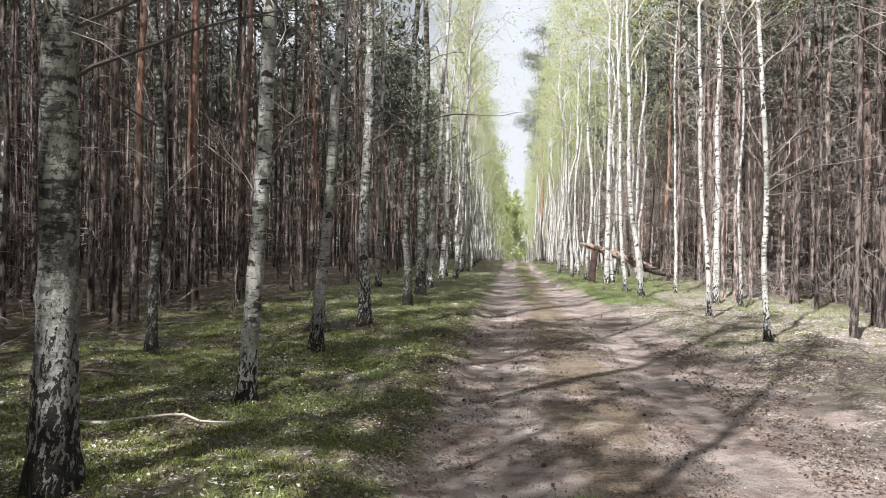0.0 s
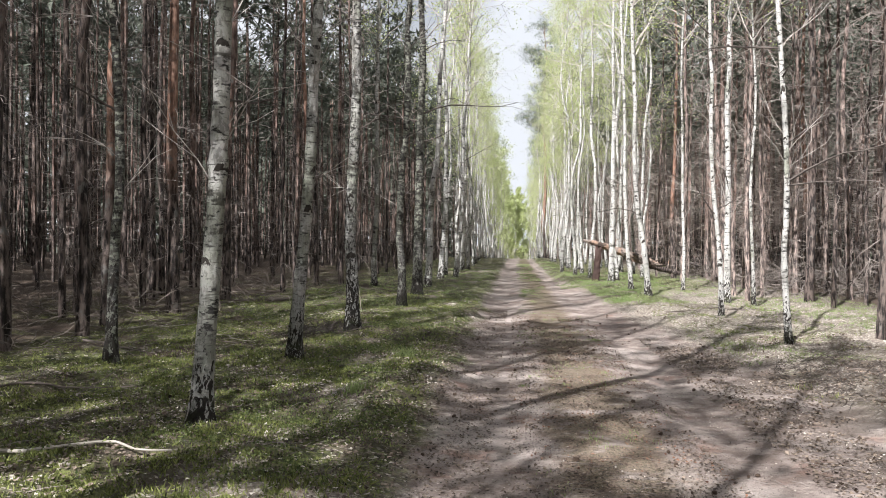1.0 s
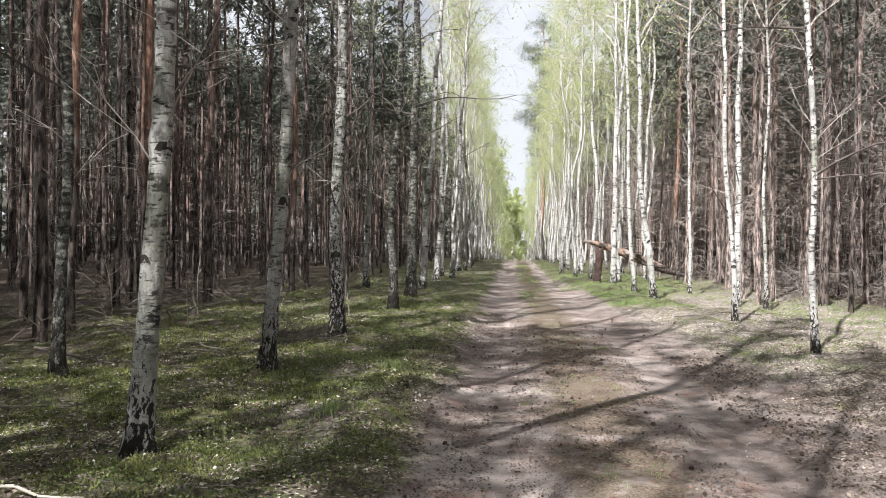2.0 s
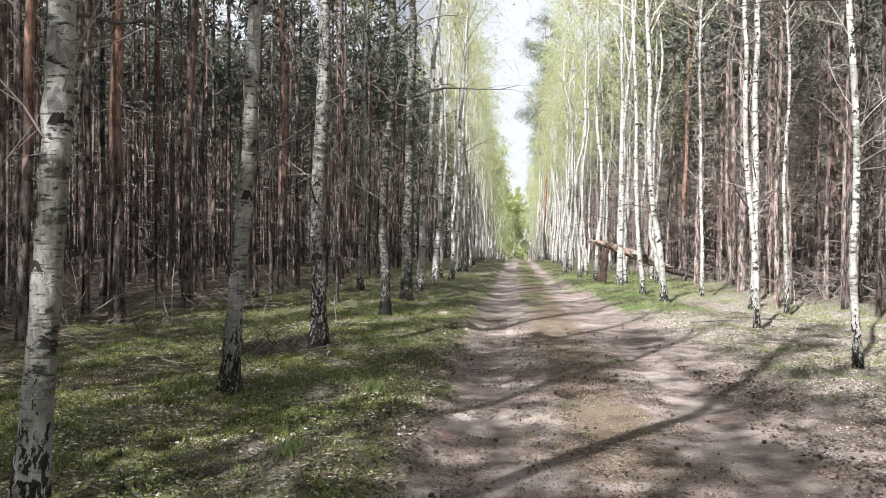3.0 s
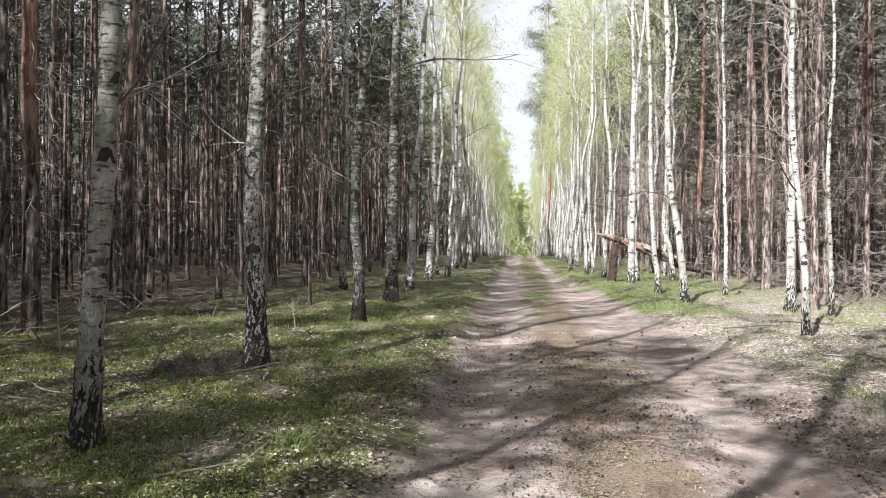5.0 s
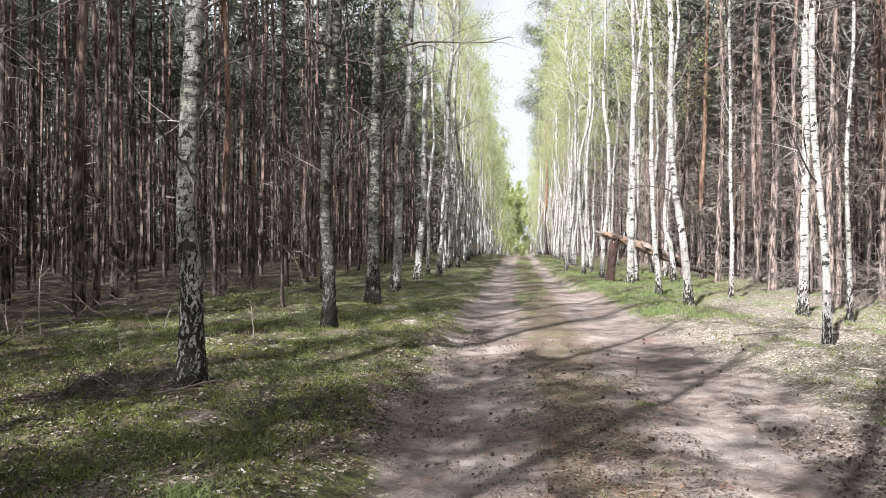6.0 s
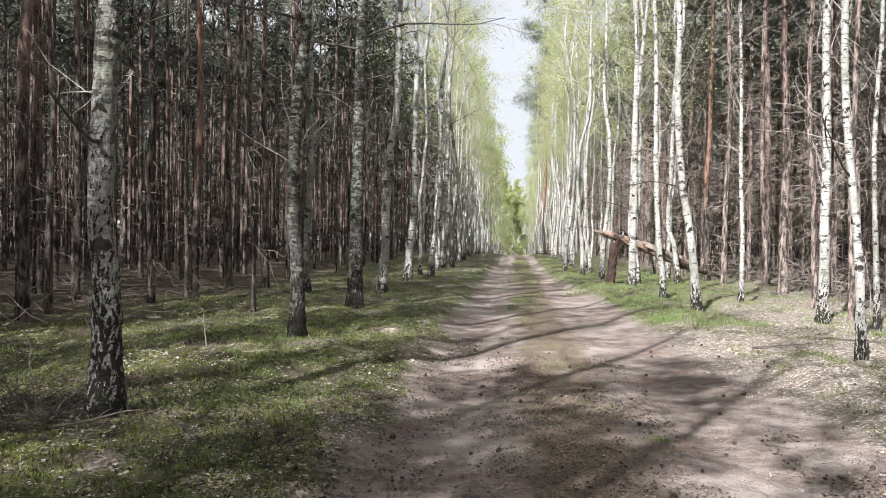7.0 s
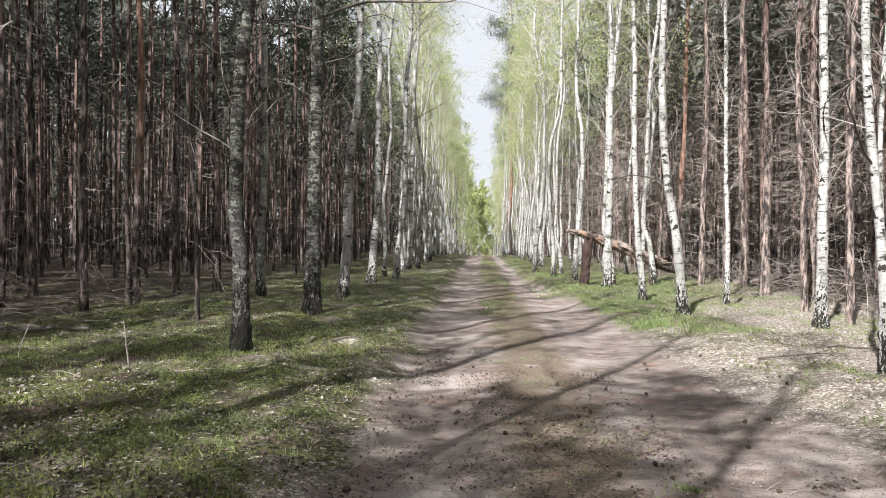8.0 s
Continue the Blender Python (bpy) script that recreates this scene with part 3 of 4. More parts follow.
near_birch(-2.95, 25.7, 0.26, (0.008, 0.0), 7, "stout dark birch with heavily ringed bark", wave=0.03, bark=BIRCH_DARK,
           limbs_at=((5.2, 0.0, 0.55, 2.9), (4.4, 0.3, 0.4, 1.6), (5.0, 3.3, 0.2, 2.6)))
near_birch(-3.10, 30.0, 0.21, (0.055, 0.0), 8, LEFT, bark=BIRCH_SUNNY)
near_birch(-4.8, 29.3, 0.16, (0.0, 0.0), 9, "thin birch among the pines", wave=0.05)
near_birch(-3.08, 35.1, 0.20, (0.03, 0.0), 10, LEFT, bark=BIRCH_SUNNY)
near_birch(-2.75, 38.6, 0.18, (0.07, 0.0), 11, LEFT, bark=BIRCH_SUNNY)
near_birch(-2.95, 46.0, 0.22, (0.03, 0.0), 12, LEFT, bark=BIRCH_SUNNY)
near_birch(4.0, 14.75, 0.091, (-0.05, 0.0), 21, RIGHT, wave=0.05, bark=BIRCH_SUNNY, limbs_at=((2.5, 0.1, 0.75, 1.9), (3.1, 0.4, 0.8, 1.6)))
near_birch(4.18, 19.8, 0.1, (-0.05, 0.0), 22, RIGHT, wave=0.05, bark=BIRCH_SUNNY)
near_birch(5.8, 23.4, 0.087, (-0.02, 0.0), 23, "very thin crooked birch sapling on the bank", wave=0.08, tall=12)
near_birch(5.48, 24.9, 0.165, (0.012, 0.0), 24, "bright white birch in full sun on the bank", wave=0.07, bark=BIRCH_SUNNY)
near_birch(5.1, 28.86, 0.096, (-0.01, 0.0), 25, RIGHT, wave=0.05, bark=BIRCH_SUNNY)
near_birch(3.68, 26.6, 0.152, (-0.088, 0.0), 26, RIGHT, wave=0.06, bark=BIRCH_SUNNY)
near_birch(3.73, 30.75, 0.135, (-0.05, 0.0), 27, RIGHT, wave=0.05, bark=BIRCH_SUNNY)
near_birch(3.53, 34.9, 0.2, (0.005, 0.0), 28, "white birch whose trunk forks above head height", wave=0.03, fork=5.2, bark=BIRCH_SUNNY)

rng = np.random.default_rng(77)
birch_kinds = [birch_meshes(np.random.default_rng(100 + i), rng.uniform(16.5, 19.5), rng.uniform(0.06, 0.09), (rng.uniform(-0.025, 0.03), rng.uniform(-0.02, 0.02)), 0.13, bark=BIRCH_SUNNY if i % 2 else BIRCH, low_twigs=0, leaves=3400 if i % 2 else 2000, first=5.6)[0] for i in range(8)]
BRIGHT = [k for i, k in enumerate(birch_kinds) if i % 2]
FAR = [birch_meshes(np.random.default_rng(120 + i), rng.uniform(16.5, 19.5), rng.uniform(0.06, 0.09), (rng.uniform(-0.025, 0.03), 0), 0.13, bark=BIRCH_SUNNY, low_twigs=0, leaves=2000, first=5.6, leaf=0.05)[0] for i in range(4)]


def row_birch(x, y):
    taken.append((x, y))
    # BRIGHT carries the sun-toned bark to the right row and much of the far left
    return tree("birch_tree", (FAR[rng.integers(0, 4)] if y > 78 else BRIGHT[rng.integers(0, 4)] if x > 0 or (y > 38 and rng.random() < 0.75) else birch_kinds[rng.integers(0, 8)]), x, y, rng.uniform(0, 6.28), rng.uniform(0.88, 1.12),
                LEFT if x < 0 else RIGHT, "birch tree", "birches along the lane", BIRCH_PARTS)


y = 40.0
while y < 215:
    row_birch(-3.2 + rng.normal() * 0.35, y + rng.uniform(-0.7, 0.7))
    if rng.random() < 0.5:
        row_birch(-4.7 + rng.normal() * 0.5, y + rng.uniform(-1, 1))
    y += rng.uniform(2.2, 3.6) * (1 if y < 120 else 2.2)
y = 37.5
while y < 215:
    row_birch(3.3 + rng.normal() * 0.35, y + rng.uniform(-0.7, 0.7))
    if rng.random() < 0.75:
        row_birch(5.0 + rng.normal() * 0.6, y + rng.uniform(-1, 1))
    y += rng.uniform(1.8, 3.0) * (1 if y < 120 else 2.4)
# unseen birches, added to carry the rows past the start and cast shade
for x, y in ((-2.9, -6.5), (-3.3, -10.0), (-3.1, -14.5), (4.2, 9.5), (4.5, 4.0), (4.3, -2.0), (4.4, -8.0)):
    row_birch(x, y)
YOUNG_LEAF = leaf_mat("pale_new_leaf", (0.32, 0.37, 0.15), (0.52, 0.55, 0.27), 0.5)
bushy = [birch_meshes(np.random.default_rng(150 + i), 13.0, 0.06, (0, 0), 0.1, first=0.3, leaves=2600, low_twigs=0, leaf=0.07, green=YOUNG_LEAF)[0] for i in range(3)]
closing = [birch_meshes(np.random.default_rng(160 + i), 14.0, 0.06, (0, 0), 0.1, first=0.3, leaves=2200, low_twigs=0, leaf=0.15, green=YOUNG_LEAF)[0] for i in range(3)]
spots = [(rng.uniform(-3.2, -1.6), 98 + 6.5 * i) for i in range(9)] + [(rng.uniform(3.2, 5.0), 100 + 9.0 * i) for i in range(7)] + [(rng.uniform(-5, 6), 172 + 2.4 * i) for i in range(20)]
for i, (x, y) in enumerate(spots):                             # leafy edges and the far end, where the lane drops out of sight
    taken.append((x, y))
    tree("young_birch", (closing if y > 170 else bushy)[i % 3], x, y, rng.uniform(0, 6.28), rng.uniform(0.85, 1.25) * (1.15 if y > 170 else 1.0), "young leafy birch at the far end of the lane", "birch tree", "young birches at the lane's end", BIRCH_PARTS)

PINE_LABEL = "tall thin plantation pine with dead side branches and reddish upper bark"


def near_pine(x, y, thick, lean, seed, label=PINE_LABEL, **more):
    taken.append((x, y))
    return tree("pine_tree", pine_meshes(np.random.default_rng(seed), 16.5, thick / 2, lean, near=True, **more), x, y, 0, 1, label, "pine tree", "pine plantation", PINE_PARTS)


near_pine(-8.87, 17.7, 0.14, (-0.01, 0), 41)
near_pine(-7.3, 15.7, 0.17, (0.02, 0), 42, "pine with bright orange flaking bark", bark=PINE_ORANGE)
near_pine(-7.25, 18.6, 0.26, (-0.01, 0), 43, "stout pine with orange upper trunk", bark=PINE_ORANGE)
near_pine(7.35, 33.4, 0.26, (-0.005, 0), 44, "stout pine at the forest edge, pinkish bark lightened for sun", bark=PINE_SUNLIT)
near_pine(8.2, 26.6, 0.19, (0, 0), 45, "pine at the forest edge, pinkish-grey bark lightened for sun", bark=PINE_SUNLIT)
near_pine(8.3, 21.5, 0.19, (-0.03, 0), 46)
# six pines out of view, added so their dense crowns shade lane and moss
near_pine(-4.75, -2.1, 0.2, (0, 0), 48, dense=5)
near_pine(-5.5, -5.2, 0.2, (0, 0), 50, dense=4)
near_pine(-5.5, 4.1, 0.18, (0, 0), 51, dense=4)
near_pine(-5.7, 2.5, 0.18, (0, 0), 76, dense=4)
near_pine(-8.2, 0.8, 0.18, (0, 0), 78, dense=4)
near_pine(-7.4, 2.8, 0.18, (0, 0), 79, dense=4)
# three more unseen pines on the right, added to shade the wood beyond
near_pine(6.6, 9.3, 0.18, (0, 0), 69, dense=6)
near_pine(7.3, 12.2, 0.18, (0, 0), 70, dense=6)
near_pine(6.5, 5.6, 0.18, (0, 0), 71, dense=6)
near_pine(-2.67, -1.2, 0.2, (0, 0), 72, dense=3)
# two added pines with low dense crowns, set here to darken the right edge
near_pine(9.2, 17.4, 0.16, (0, 0), 73, dense=7, live=6.0, spread_out=1.2)
near_pine(8.2, 17.6, 0.18, (0, 0), 74, dense=6, live=6.0)
near_pine(8.0, 20.3, 0.16, (0, 0), 75, dense=7, live=6.0, spread_out=1.2)
near_pine(-6.65, 24.9, 0.13, (-0.01, 0), 52)
near_pine(-6.54, 26.8, 0.165, (0, 0), 53, "pine with reddish flaking bark", bark=PINE_ORANGE)
near_pine(-4.33, 23.7, 0.07, (-0.03, 0), 54, "thin dead pine pole beside the birches")
near_pine(-6.85, 29.9, 0.17, (-0.025, 0), 55)
near_pine(-8.45, 19.8, 0.14, (0, 0), 56)
near_pine(-7.04, 21.3, 0.2, (0.015, 0), 57, "stout dark pine with grey bark")
near_pine(-10.0, 26.9, 0.22, (0, 0), 58, twigs=False)
near_pine(-10.7, 25.4, 0.15, (0, 0), 59, twigs=False)
near_pine(7.6, 36.0, 0.17, (-0.015, 0), 60, "pine at the forest edge, pinkish-grey bark lightened for sun", bark=PINE_SUNLIT)
near_pine(7.34, 28.2, 0.13, (-0.02, 0), 61, "pine at the forest edge, pinkish-grey bark lightened for sun", bark=PINE_SUNLIT)
near_pine(6.6, 28.6, 0.13, (-0.03, 0), 62, "pine at the forest edge, pinkish-grey bark lightened for sun", bark=PINE_SUNLIT)
near_pine(6.8, 40.1, 0.22, (0, 0), 63, "pine with reddish flaking bark", bark=PINE_ORANGE)
near_pine(8.25, 38.2, 0.25, (-0.01, 0), 64, "pine at the forest edge, pinkish-grey bark lightened for sun", twigs=False, bark=PINE_SUNLIT)
near_pine(10.0, 32.6, 0.2, (-0.015, 0), 65, "pine with reddish flaking bark", bark=PINE_ORANGE)
near_pine(7.7, 25.1, 0.23, (0, 0), 66, "stout dark pine at the forest edge")
near_pine(9.1, 26.0, 0.16, (-0.03, 0), 67, "pine at the forest edge, pinkish-grey bark lightened for sun", bark=PINE_SUNLIT)
near_pine(10.1, 30.7, 0.17, (-0.015, 0), 68, "pine at the forest edge, pinkish-grey bark lightened for sun", twigs=False, bark=PINE_SUNLIT)


def old_pine(x, y, tall, seed, reach, lowest):
    """A tall old pine: bare trunk, long level boughs carrying flat tufts towards their ends."""
    r2 = np.random.default_rng(seed)
    taken.append((x, y))
    line = trunk_line(r2, tall, (-0.01, 0), 0.12, 26)
    trunk, _ = trunk_build(line, 0.2, 10, r2, 0.03)
    boughs, crown = Build(), Build()
    z = lowest
    while z < tall - 0.4:
        top = (z - lowest) / (tall - lowest)
        for k in range(r2.integers(1, 4)):
            a = r2.uniform(0, 6.283)
            length = reach * r2.uniform(0.45, 1.1) * (1 - 0.65 * top ** 2)
            pts = branch(boughs, r2, on_line(line, z), (math.cos(a), math.sin(a), r2.uniform(-0.15, 0.8)), length, 0.05, 5, r2.uniform(-0.8, 0.4), 0.28, 4)
            for j in range(int(4 + 2.6 * length)):
                q = pts[r2.integers(2, 6)] + r2.normal(size=3) * [0.5, 0.5, 0.3]
                branch(boughs, r2, pts[r2.integers(1, 4)], q - pts[1], 0.5, 0.014, 2, 0, 0.2, 3)
                n = r2.integers(50, 105)
                spots = q + r2.normal(size=(n, 3)) * [0.24, 0.24, 0.2]
                d = r2.normal(size=(n, 3)) + [0, 0, 0.5]
                w = np.cross(d, r2.normal(size=(n, 3)))
                d, w = d / np.linalg.norm(d, axis=1)[:, None], w / np.linalg.norm(w, axis=1)[:, None]
                crown.extend(np.stack([spots - w * 0.022, spots + w * 0.022, spots + d * r2.uniform(0.1, 0.2, (n, 1))], 1).reshape(-1, 3), np.arange(3 * n).reshape(n, 3))
        z += r2.uniform(0.45, 1.0)
    meshes = trunk.mesh("pine_trunk", [PINE_ORANGE], True), boughs.mesh("pine_boughs", [PINE_TWIG]), crown.mesh("pine_needles", [HAZED_NEEDLE])
    return tree("pine_tree", meshes, x, y, 0, 1, "tall old pine with level boughs reaching over the lane", "pine tree", "old pines among the birches", ("trunk", "bough_tangle", "crown"))


# needle colour lightened to imitate distance haze on the far boughs
HAZED_NEEDLE = leaf_mat("hazed_pine_needle", (0.08, 0.10, 0.072), (0.20, 0.22, 0.16), 0.4)
old_pine(2.9, 93.0, 25.0, 81, 4.6, 12.5)
old_pine(5.2, 101.0, 23.0, 82, 4.2, 11.0)
old_pine(4.2, 118.0, 24.0, 83, 4.4, 9.5)
pine_kinds = [pine_meshes(np.random.default_rng(200 + i), rng.uniform(15.5, 18), rng.uniform(0.05, 0.09), (rng.uniform(-0.01, 0.01), rng.uniform(-0.01, 0.01)), dense=2) for i in range(9)]
# right-hand pines: bark, twigs and needles all in the sun-lightened colours
sunny_pines = [pine_meshes(np.random.default_rng(250 + i), rng.uniform(15.5, 18), rng.uniform(0.055, 0.09), (rng.uniform(-0.01, 0.01), 0), live=7.4, twig=SUNLIT_TWIG, green=SUN_NEEDLE, bark=PINE_SUNLIT) for i in range(5)]
plain_pines = [pine_meshes(np.random.default_rng(230 + i), rng.uniform(15.5, 18), rng.uniform(0.05, 0.09), (0, 0), twigs=False) for i in range(5)]


def plantation(x0, x1, y0, y1, gap, room):
    """Feet of a planted wood: rows with jitter, gaps, and room around what stands already."""
    feet = []
    for gx in np.arange(x0, x1, gap):
        for gy in np.arange(y0, y1, gap):
            x, y = gx + rng.normal() * gap * 0.28, gy + rng.normal() * gap * 0.28
            if rng.random() < 0.8 and all((x - a) ** 2 + (y - b) ** 2 > room * room for a, b in taken):
                feet.append((x, y))
    return feet


feet = plantation(-46, -5.6, -28, 46, 1.85, 0.8) + plantation(-46, -6.9, 46, 100, 1.85, 0.8) + plantation(7.2, 46, -16, 100, 1.85, 0.8)
feet.sort(key=lambda p: abs(p[0]) + 0.55 * max(p[1] - 14, 0) + 1.6 * max(4 - p[1], 0))
for i, (x, y) in enumerate(feet[:170]):
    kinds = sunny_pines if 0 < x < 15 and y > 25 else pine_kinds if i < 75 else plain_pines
    tree("pine_tree", kinds[rng.integers(0, len(kinds))], x, y, rng.uniform(0, 6.28), rng.uniform(0.85, 1.15) * (0.8 if x < 0 and y > 45 else 1.0), PINE_LABEL, "pine tree", "pine plantation", PINE_PARTS)


def wood_behind(rest):
    """The rest of the plantation, too many to count, as one mesh."""
    b = Build()
    for x, y in rest:
        r2 = np.random.default_rng(int(abs(x * 131 + y * 977) * 10))
        z0, rad = at_ground(x, y) - 0.05, r2.uniform(0.055, 0.095)
        tall, live = (r2.uniform(12, 14.5), 8.6) if -22 < x < 0 and y > 45 else (r2.uniform(15, 18), 7.6 if x > 0 and y > 18 else 10.3)       # younger stand behind the far birches
        lean = r2.normal(size=2) * 0.15
        top = np.array([x + lean[0], y + lean[1], z0 + tall])
        foot = np.array([x, y, z0])
        # trunks on the right take the bark with sunlight in its colour
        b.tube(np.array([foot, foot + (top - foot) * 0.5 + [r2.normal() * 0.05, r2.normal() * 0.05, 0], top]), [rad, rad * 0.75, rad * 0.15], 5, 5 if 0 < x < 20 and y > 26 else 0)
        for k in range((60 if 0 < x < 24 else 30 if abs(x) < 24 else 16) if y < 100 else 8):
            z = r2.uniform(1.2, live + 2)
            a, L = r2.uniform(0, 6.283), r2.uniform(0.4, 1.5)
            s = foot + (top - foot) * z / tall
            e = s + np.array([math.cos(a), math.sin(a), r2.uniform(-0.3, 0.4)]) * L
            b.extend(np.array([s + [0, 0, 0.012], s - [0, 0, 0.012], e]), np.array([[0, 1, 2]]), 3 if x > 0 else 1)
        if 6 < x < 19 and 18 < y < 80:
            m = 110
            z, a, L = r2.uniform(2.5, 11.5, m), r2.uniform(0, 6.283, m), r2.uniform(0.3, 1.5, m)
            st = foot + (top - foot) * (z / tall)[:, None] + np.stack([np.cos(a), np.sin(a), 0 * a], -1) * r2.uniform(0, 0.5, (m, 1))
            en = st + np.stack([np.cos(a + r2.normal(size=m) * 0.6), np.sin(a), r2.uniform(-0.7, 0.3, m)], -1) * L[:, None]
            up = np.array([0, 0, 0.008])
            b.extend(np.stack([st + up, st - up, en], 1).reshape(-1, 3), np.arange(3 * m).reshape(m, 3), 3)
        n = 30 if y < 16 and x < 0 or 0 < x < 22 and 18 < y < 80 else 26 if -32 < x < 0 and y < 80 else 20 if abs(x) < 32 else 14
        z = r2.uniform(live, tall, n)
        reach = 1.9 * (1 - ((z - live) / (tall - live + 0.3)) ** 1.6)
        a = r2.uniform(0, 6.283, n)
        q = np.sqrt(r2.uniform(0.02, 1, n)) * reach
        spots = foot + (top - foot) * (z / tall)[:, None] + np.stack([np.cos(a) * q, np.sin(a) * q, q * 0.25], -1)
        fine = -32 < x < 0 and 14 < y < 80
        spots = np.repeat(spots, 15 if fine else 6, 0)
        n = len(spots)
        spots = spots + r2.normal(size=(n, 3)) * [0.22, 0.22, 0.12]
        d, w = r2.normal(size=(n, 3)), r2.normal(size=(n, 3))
        # needles enlarged on the left beyond their own size, to block light below
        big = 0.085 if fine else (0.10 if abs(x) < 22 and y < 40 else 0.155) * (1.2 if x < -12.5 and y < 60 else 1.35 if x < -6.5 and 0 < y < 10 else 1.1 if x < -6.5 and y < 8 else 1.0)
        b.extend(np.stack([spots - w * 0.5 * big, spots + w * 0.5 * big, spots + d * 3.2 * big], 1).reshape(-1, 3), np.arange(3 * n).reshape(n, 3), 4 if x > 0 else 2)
    ob = new("pine_wood", b.mesh("pine_wood", [PINE, PINE_TWIG, NEEDLE, SUNLIT_TWIG, SUN_NEEDLE, PINE_SUNLIT]))
    return tagged(ob, "deep dark pine plantation behind the first trees", "forest", kind="stuff")


wood_behind(feet[170:] + plantation(-46, -6.5, 100, 190, 3.0, 0.5) + plantation(7.5, 46, 100, 190, 3.0, 0.5))


def thicket():
    """Shadowy brush and low boughs far back in the wood, beyond counting."""
    r2 = np.random.default_rng(9)
    b = Build()
    n = 34000
    side = r2.random(n) < 0.5
    x = np.where(side, r2.uniform(-75, -46, n), r2.uniform(46, 75, n))
    y = r2.uniform(-30, 195, n)
    back = r2.random(n) < 0.3
    x, y = np.where(back, r2.uniform(9, 75, n) * r2.choice([-1, 1], n), x), np.where(back, np.where(r2.random(n) < 0.4, r2.uniform(-60, -40, n), r2.uniform(190, 215, n)), y)
    z = height(x, y) + 17 * r2.uniform(0, 1, n) ** 1.15
    b.cards(np.stack([x, y, z], -1), 0.9, r2)
    n = 15000                                                  # tree tops beyond the counted wood
    x, y = r2.uniform(9, 62, n) * r2.choice([-1, 1], n), r2.uniform(104, 190, n)
    b.cards(np.stack([x, y, height(x, y) + r2.uniform(6, 20, n)], -1), 0.7, r2)
    return tagged(new("distant_thicket", b.mesh("distant_thicket", [NEEDLE])), "dark distant thicket deep in the pine wood", "forest", kind="stuff")


thicket()


# ---- fallen wood ----
def broken_pine():
    """A snapped pine: the trunk lies from its torn stump down into the wood."""
    r2 = np.random.default_rng(31)
    root = new("fallen_pine")
    root.location = (3.1, 36.9, at_ground(3.1, 36.9))
    k = np.linspace(0, 1, 30)
    line = np.stack([-0.5 + 4.4 * k, 0.1 + 1.6 * k, 1.66 - 1.32 * k + 0.04 * np.sin(k * 7)], -1)
    b = Build()
    up = line[:21]
    b.tube(up, np.interp(np.arange(21), [0, 3, 12, 20], [0.06, 0.11, 0.17, 0.16])[:, None] * (1 + 0.13 * r2.normal(size=(21, 14))), 14, cap=True)
    for i in range(7):
        a = i * 0.9
        q = line[20] + [0, 0.1 * math.cos(a), 0.1 * math.sin(a)]
        b.tube(np.array([q, q + [r2.uniform(0.15, 0.4), r2.normal() * 0.05, r2.normal() * 0.08]]), [0.05, 0.008], 5)
    log = part("log", b, TORN, root, "pale torn pine log with splintered end")
    b = Build()
    b.tube(line[19:] - [0, 0, 0.12], np.linspace(0.12, 0.07, 11)[:, None] * (1 + 0.12 * r2.normal(size=(11, 12))), 12, cap=True)
    part("lower_log", b, PINE, root, "dark lower end of the trunk")
    for kk, a in ((0.3, 2.2), (0.46, 4.6), (0.6, 1.2), (0.72, 5.0), (0.85, 2.0)):
        q = line[int(kk * 29)]
        b = Build()
        branch(b, r2, q, (0.3, math.cos(a), math.sin(a)), 0.55, 0.035, 4, 0.1, 0.2, 6)
        part("branch_stub", b, TORN, log)
    b = Build()
    k = np.linspace(0, 1, 12)
    b.tube(np.stack([2.1 + 0.05 * k, 0.5 + 0 * k, -0.1 + 1.1 * k], -1), 0.07 * (1 + 0.08 * r2.normal(size=(12, 8))), 8, cap=True)
    part("snapped_side_stem", b, PINE, root, "dark snapped stem")
    b = Build()
    k = np.linspace(0, 1, 16)
    rad = 0.135 * (1 + 0.3 * np.exp(-k * 6))[:, None] * (1 + 0.06 * r2.normal(size=(16, 14)))
    b.tube(np.stack([0.12 * k, 0 * k, -0.15 + 1.42 * k], -1), rad, 14, cap=True)
    for i in range(9):
        a = i * 0.7
        s = np.array([0.12 + 0.09 * math.cos(a), 0.09 * math.sin(a), 1.2])
        b.tube(np.array([s, s + [r2.normal() * 0.03, r2.normal() * 0.03, r2.uniform(0.1, 0.32)]]), [0.05, 0.006], 4)
    part("stump", b, ROTTEN, root, "red-brown rotten splintered stump")
    return tagged(root, "snapped pine trunk leaning from its red-brown splintered stump", "fallen tree")


def torn_wood():
    m = Nodes("torn_pine_wood", 0.9)
    p = m.local()
    grain = m.noise(m.stretch(p, (2.5, 12, 12)), 1.0, 6, 0.7)
    c = m.mix(m.step(grain, 0.3, 0.7), (0.10, 0.078, 0.068), (0.42, 0.345, 0.30))
    c = m.mix(m.step(m.noise(p, 2.2, 4), 0.5, 0.58), c, m.mix(grain, (0.20, 0.115, 0.08), (0.44, 0.31, 0.23)))
    c = m.mix(m.step(m.noise(m.shift(p, (3.0, 0.0, 0.0)), 3.0, 5, 0.65), 0.48, 0.56), c, (0.075, 0.055, 0.045))
    m.colour(c)
    m.bump(grain, 0.05, 1.0)
    return m.mat


TORN = torn_wood()
ROTTEN = twig_mat("rotten_wood", (0.02, 0.015, 0.014), (0.11, 0.066, 0.056))
broken_pine()


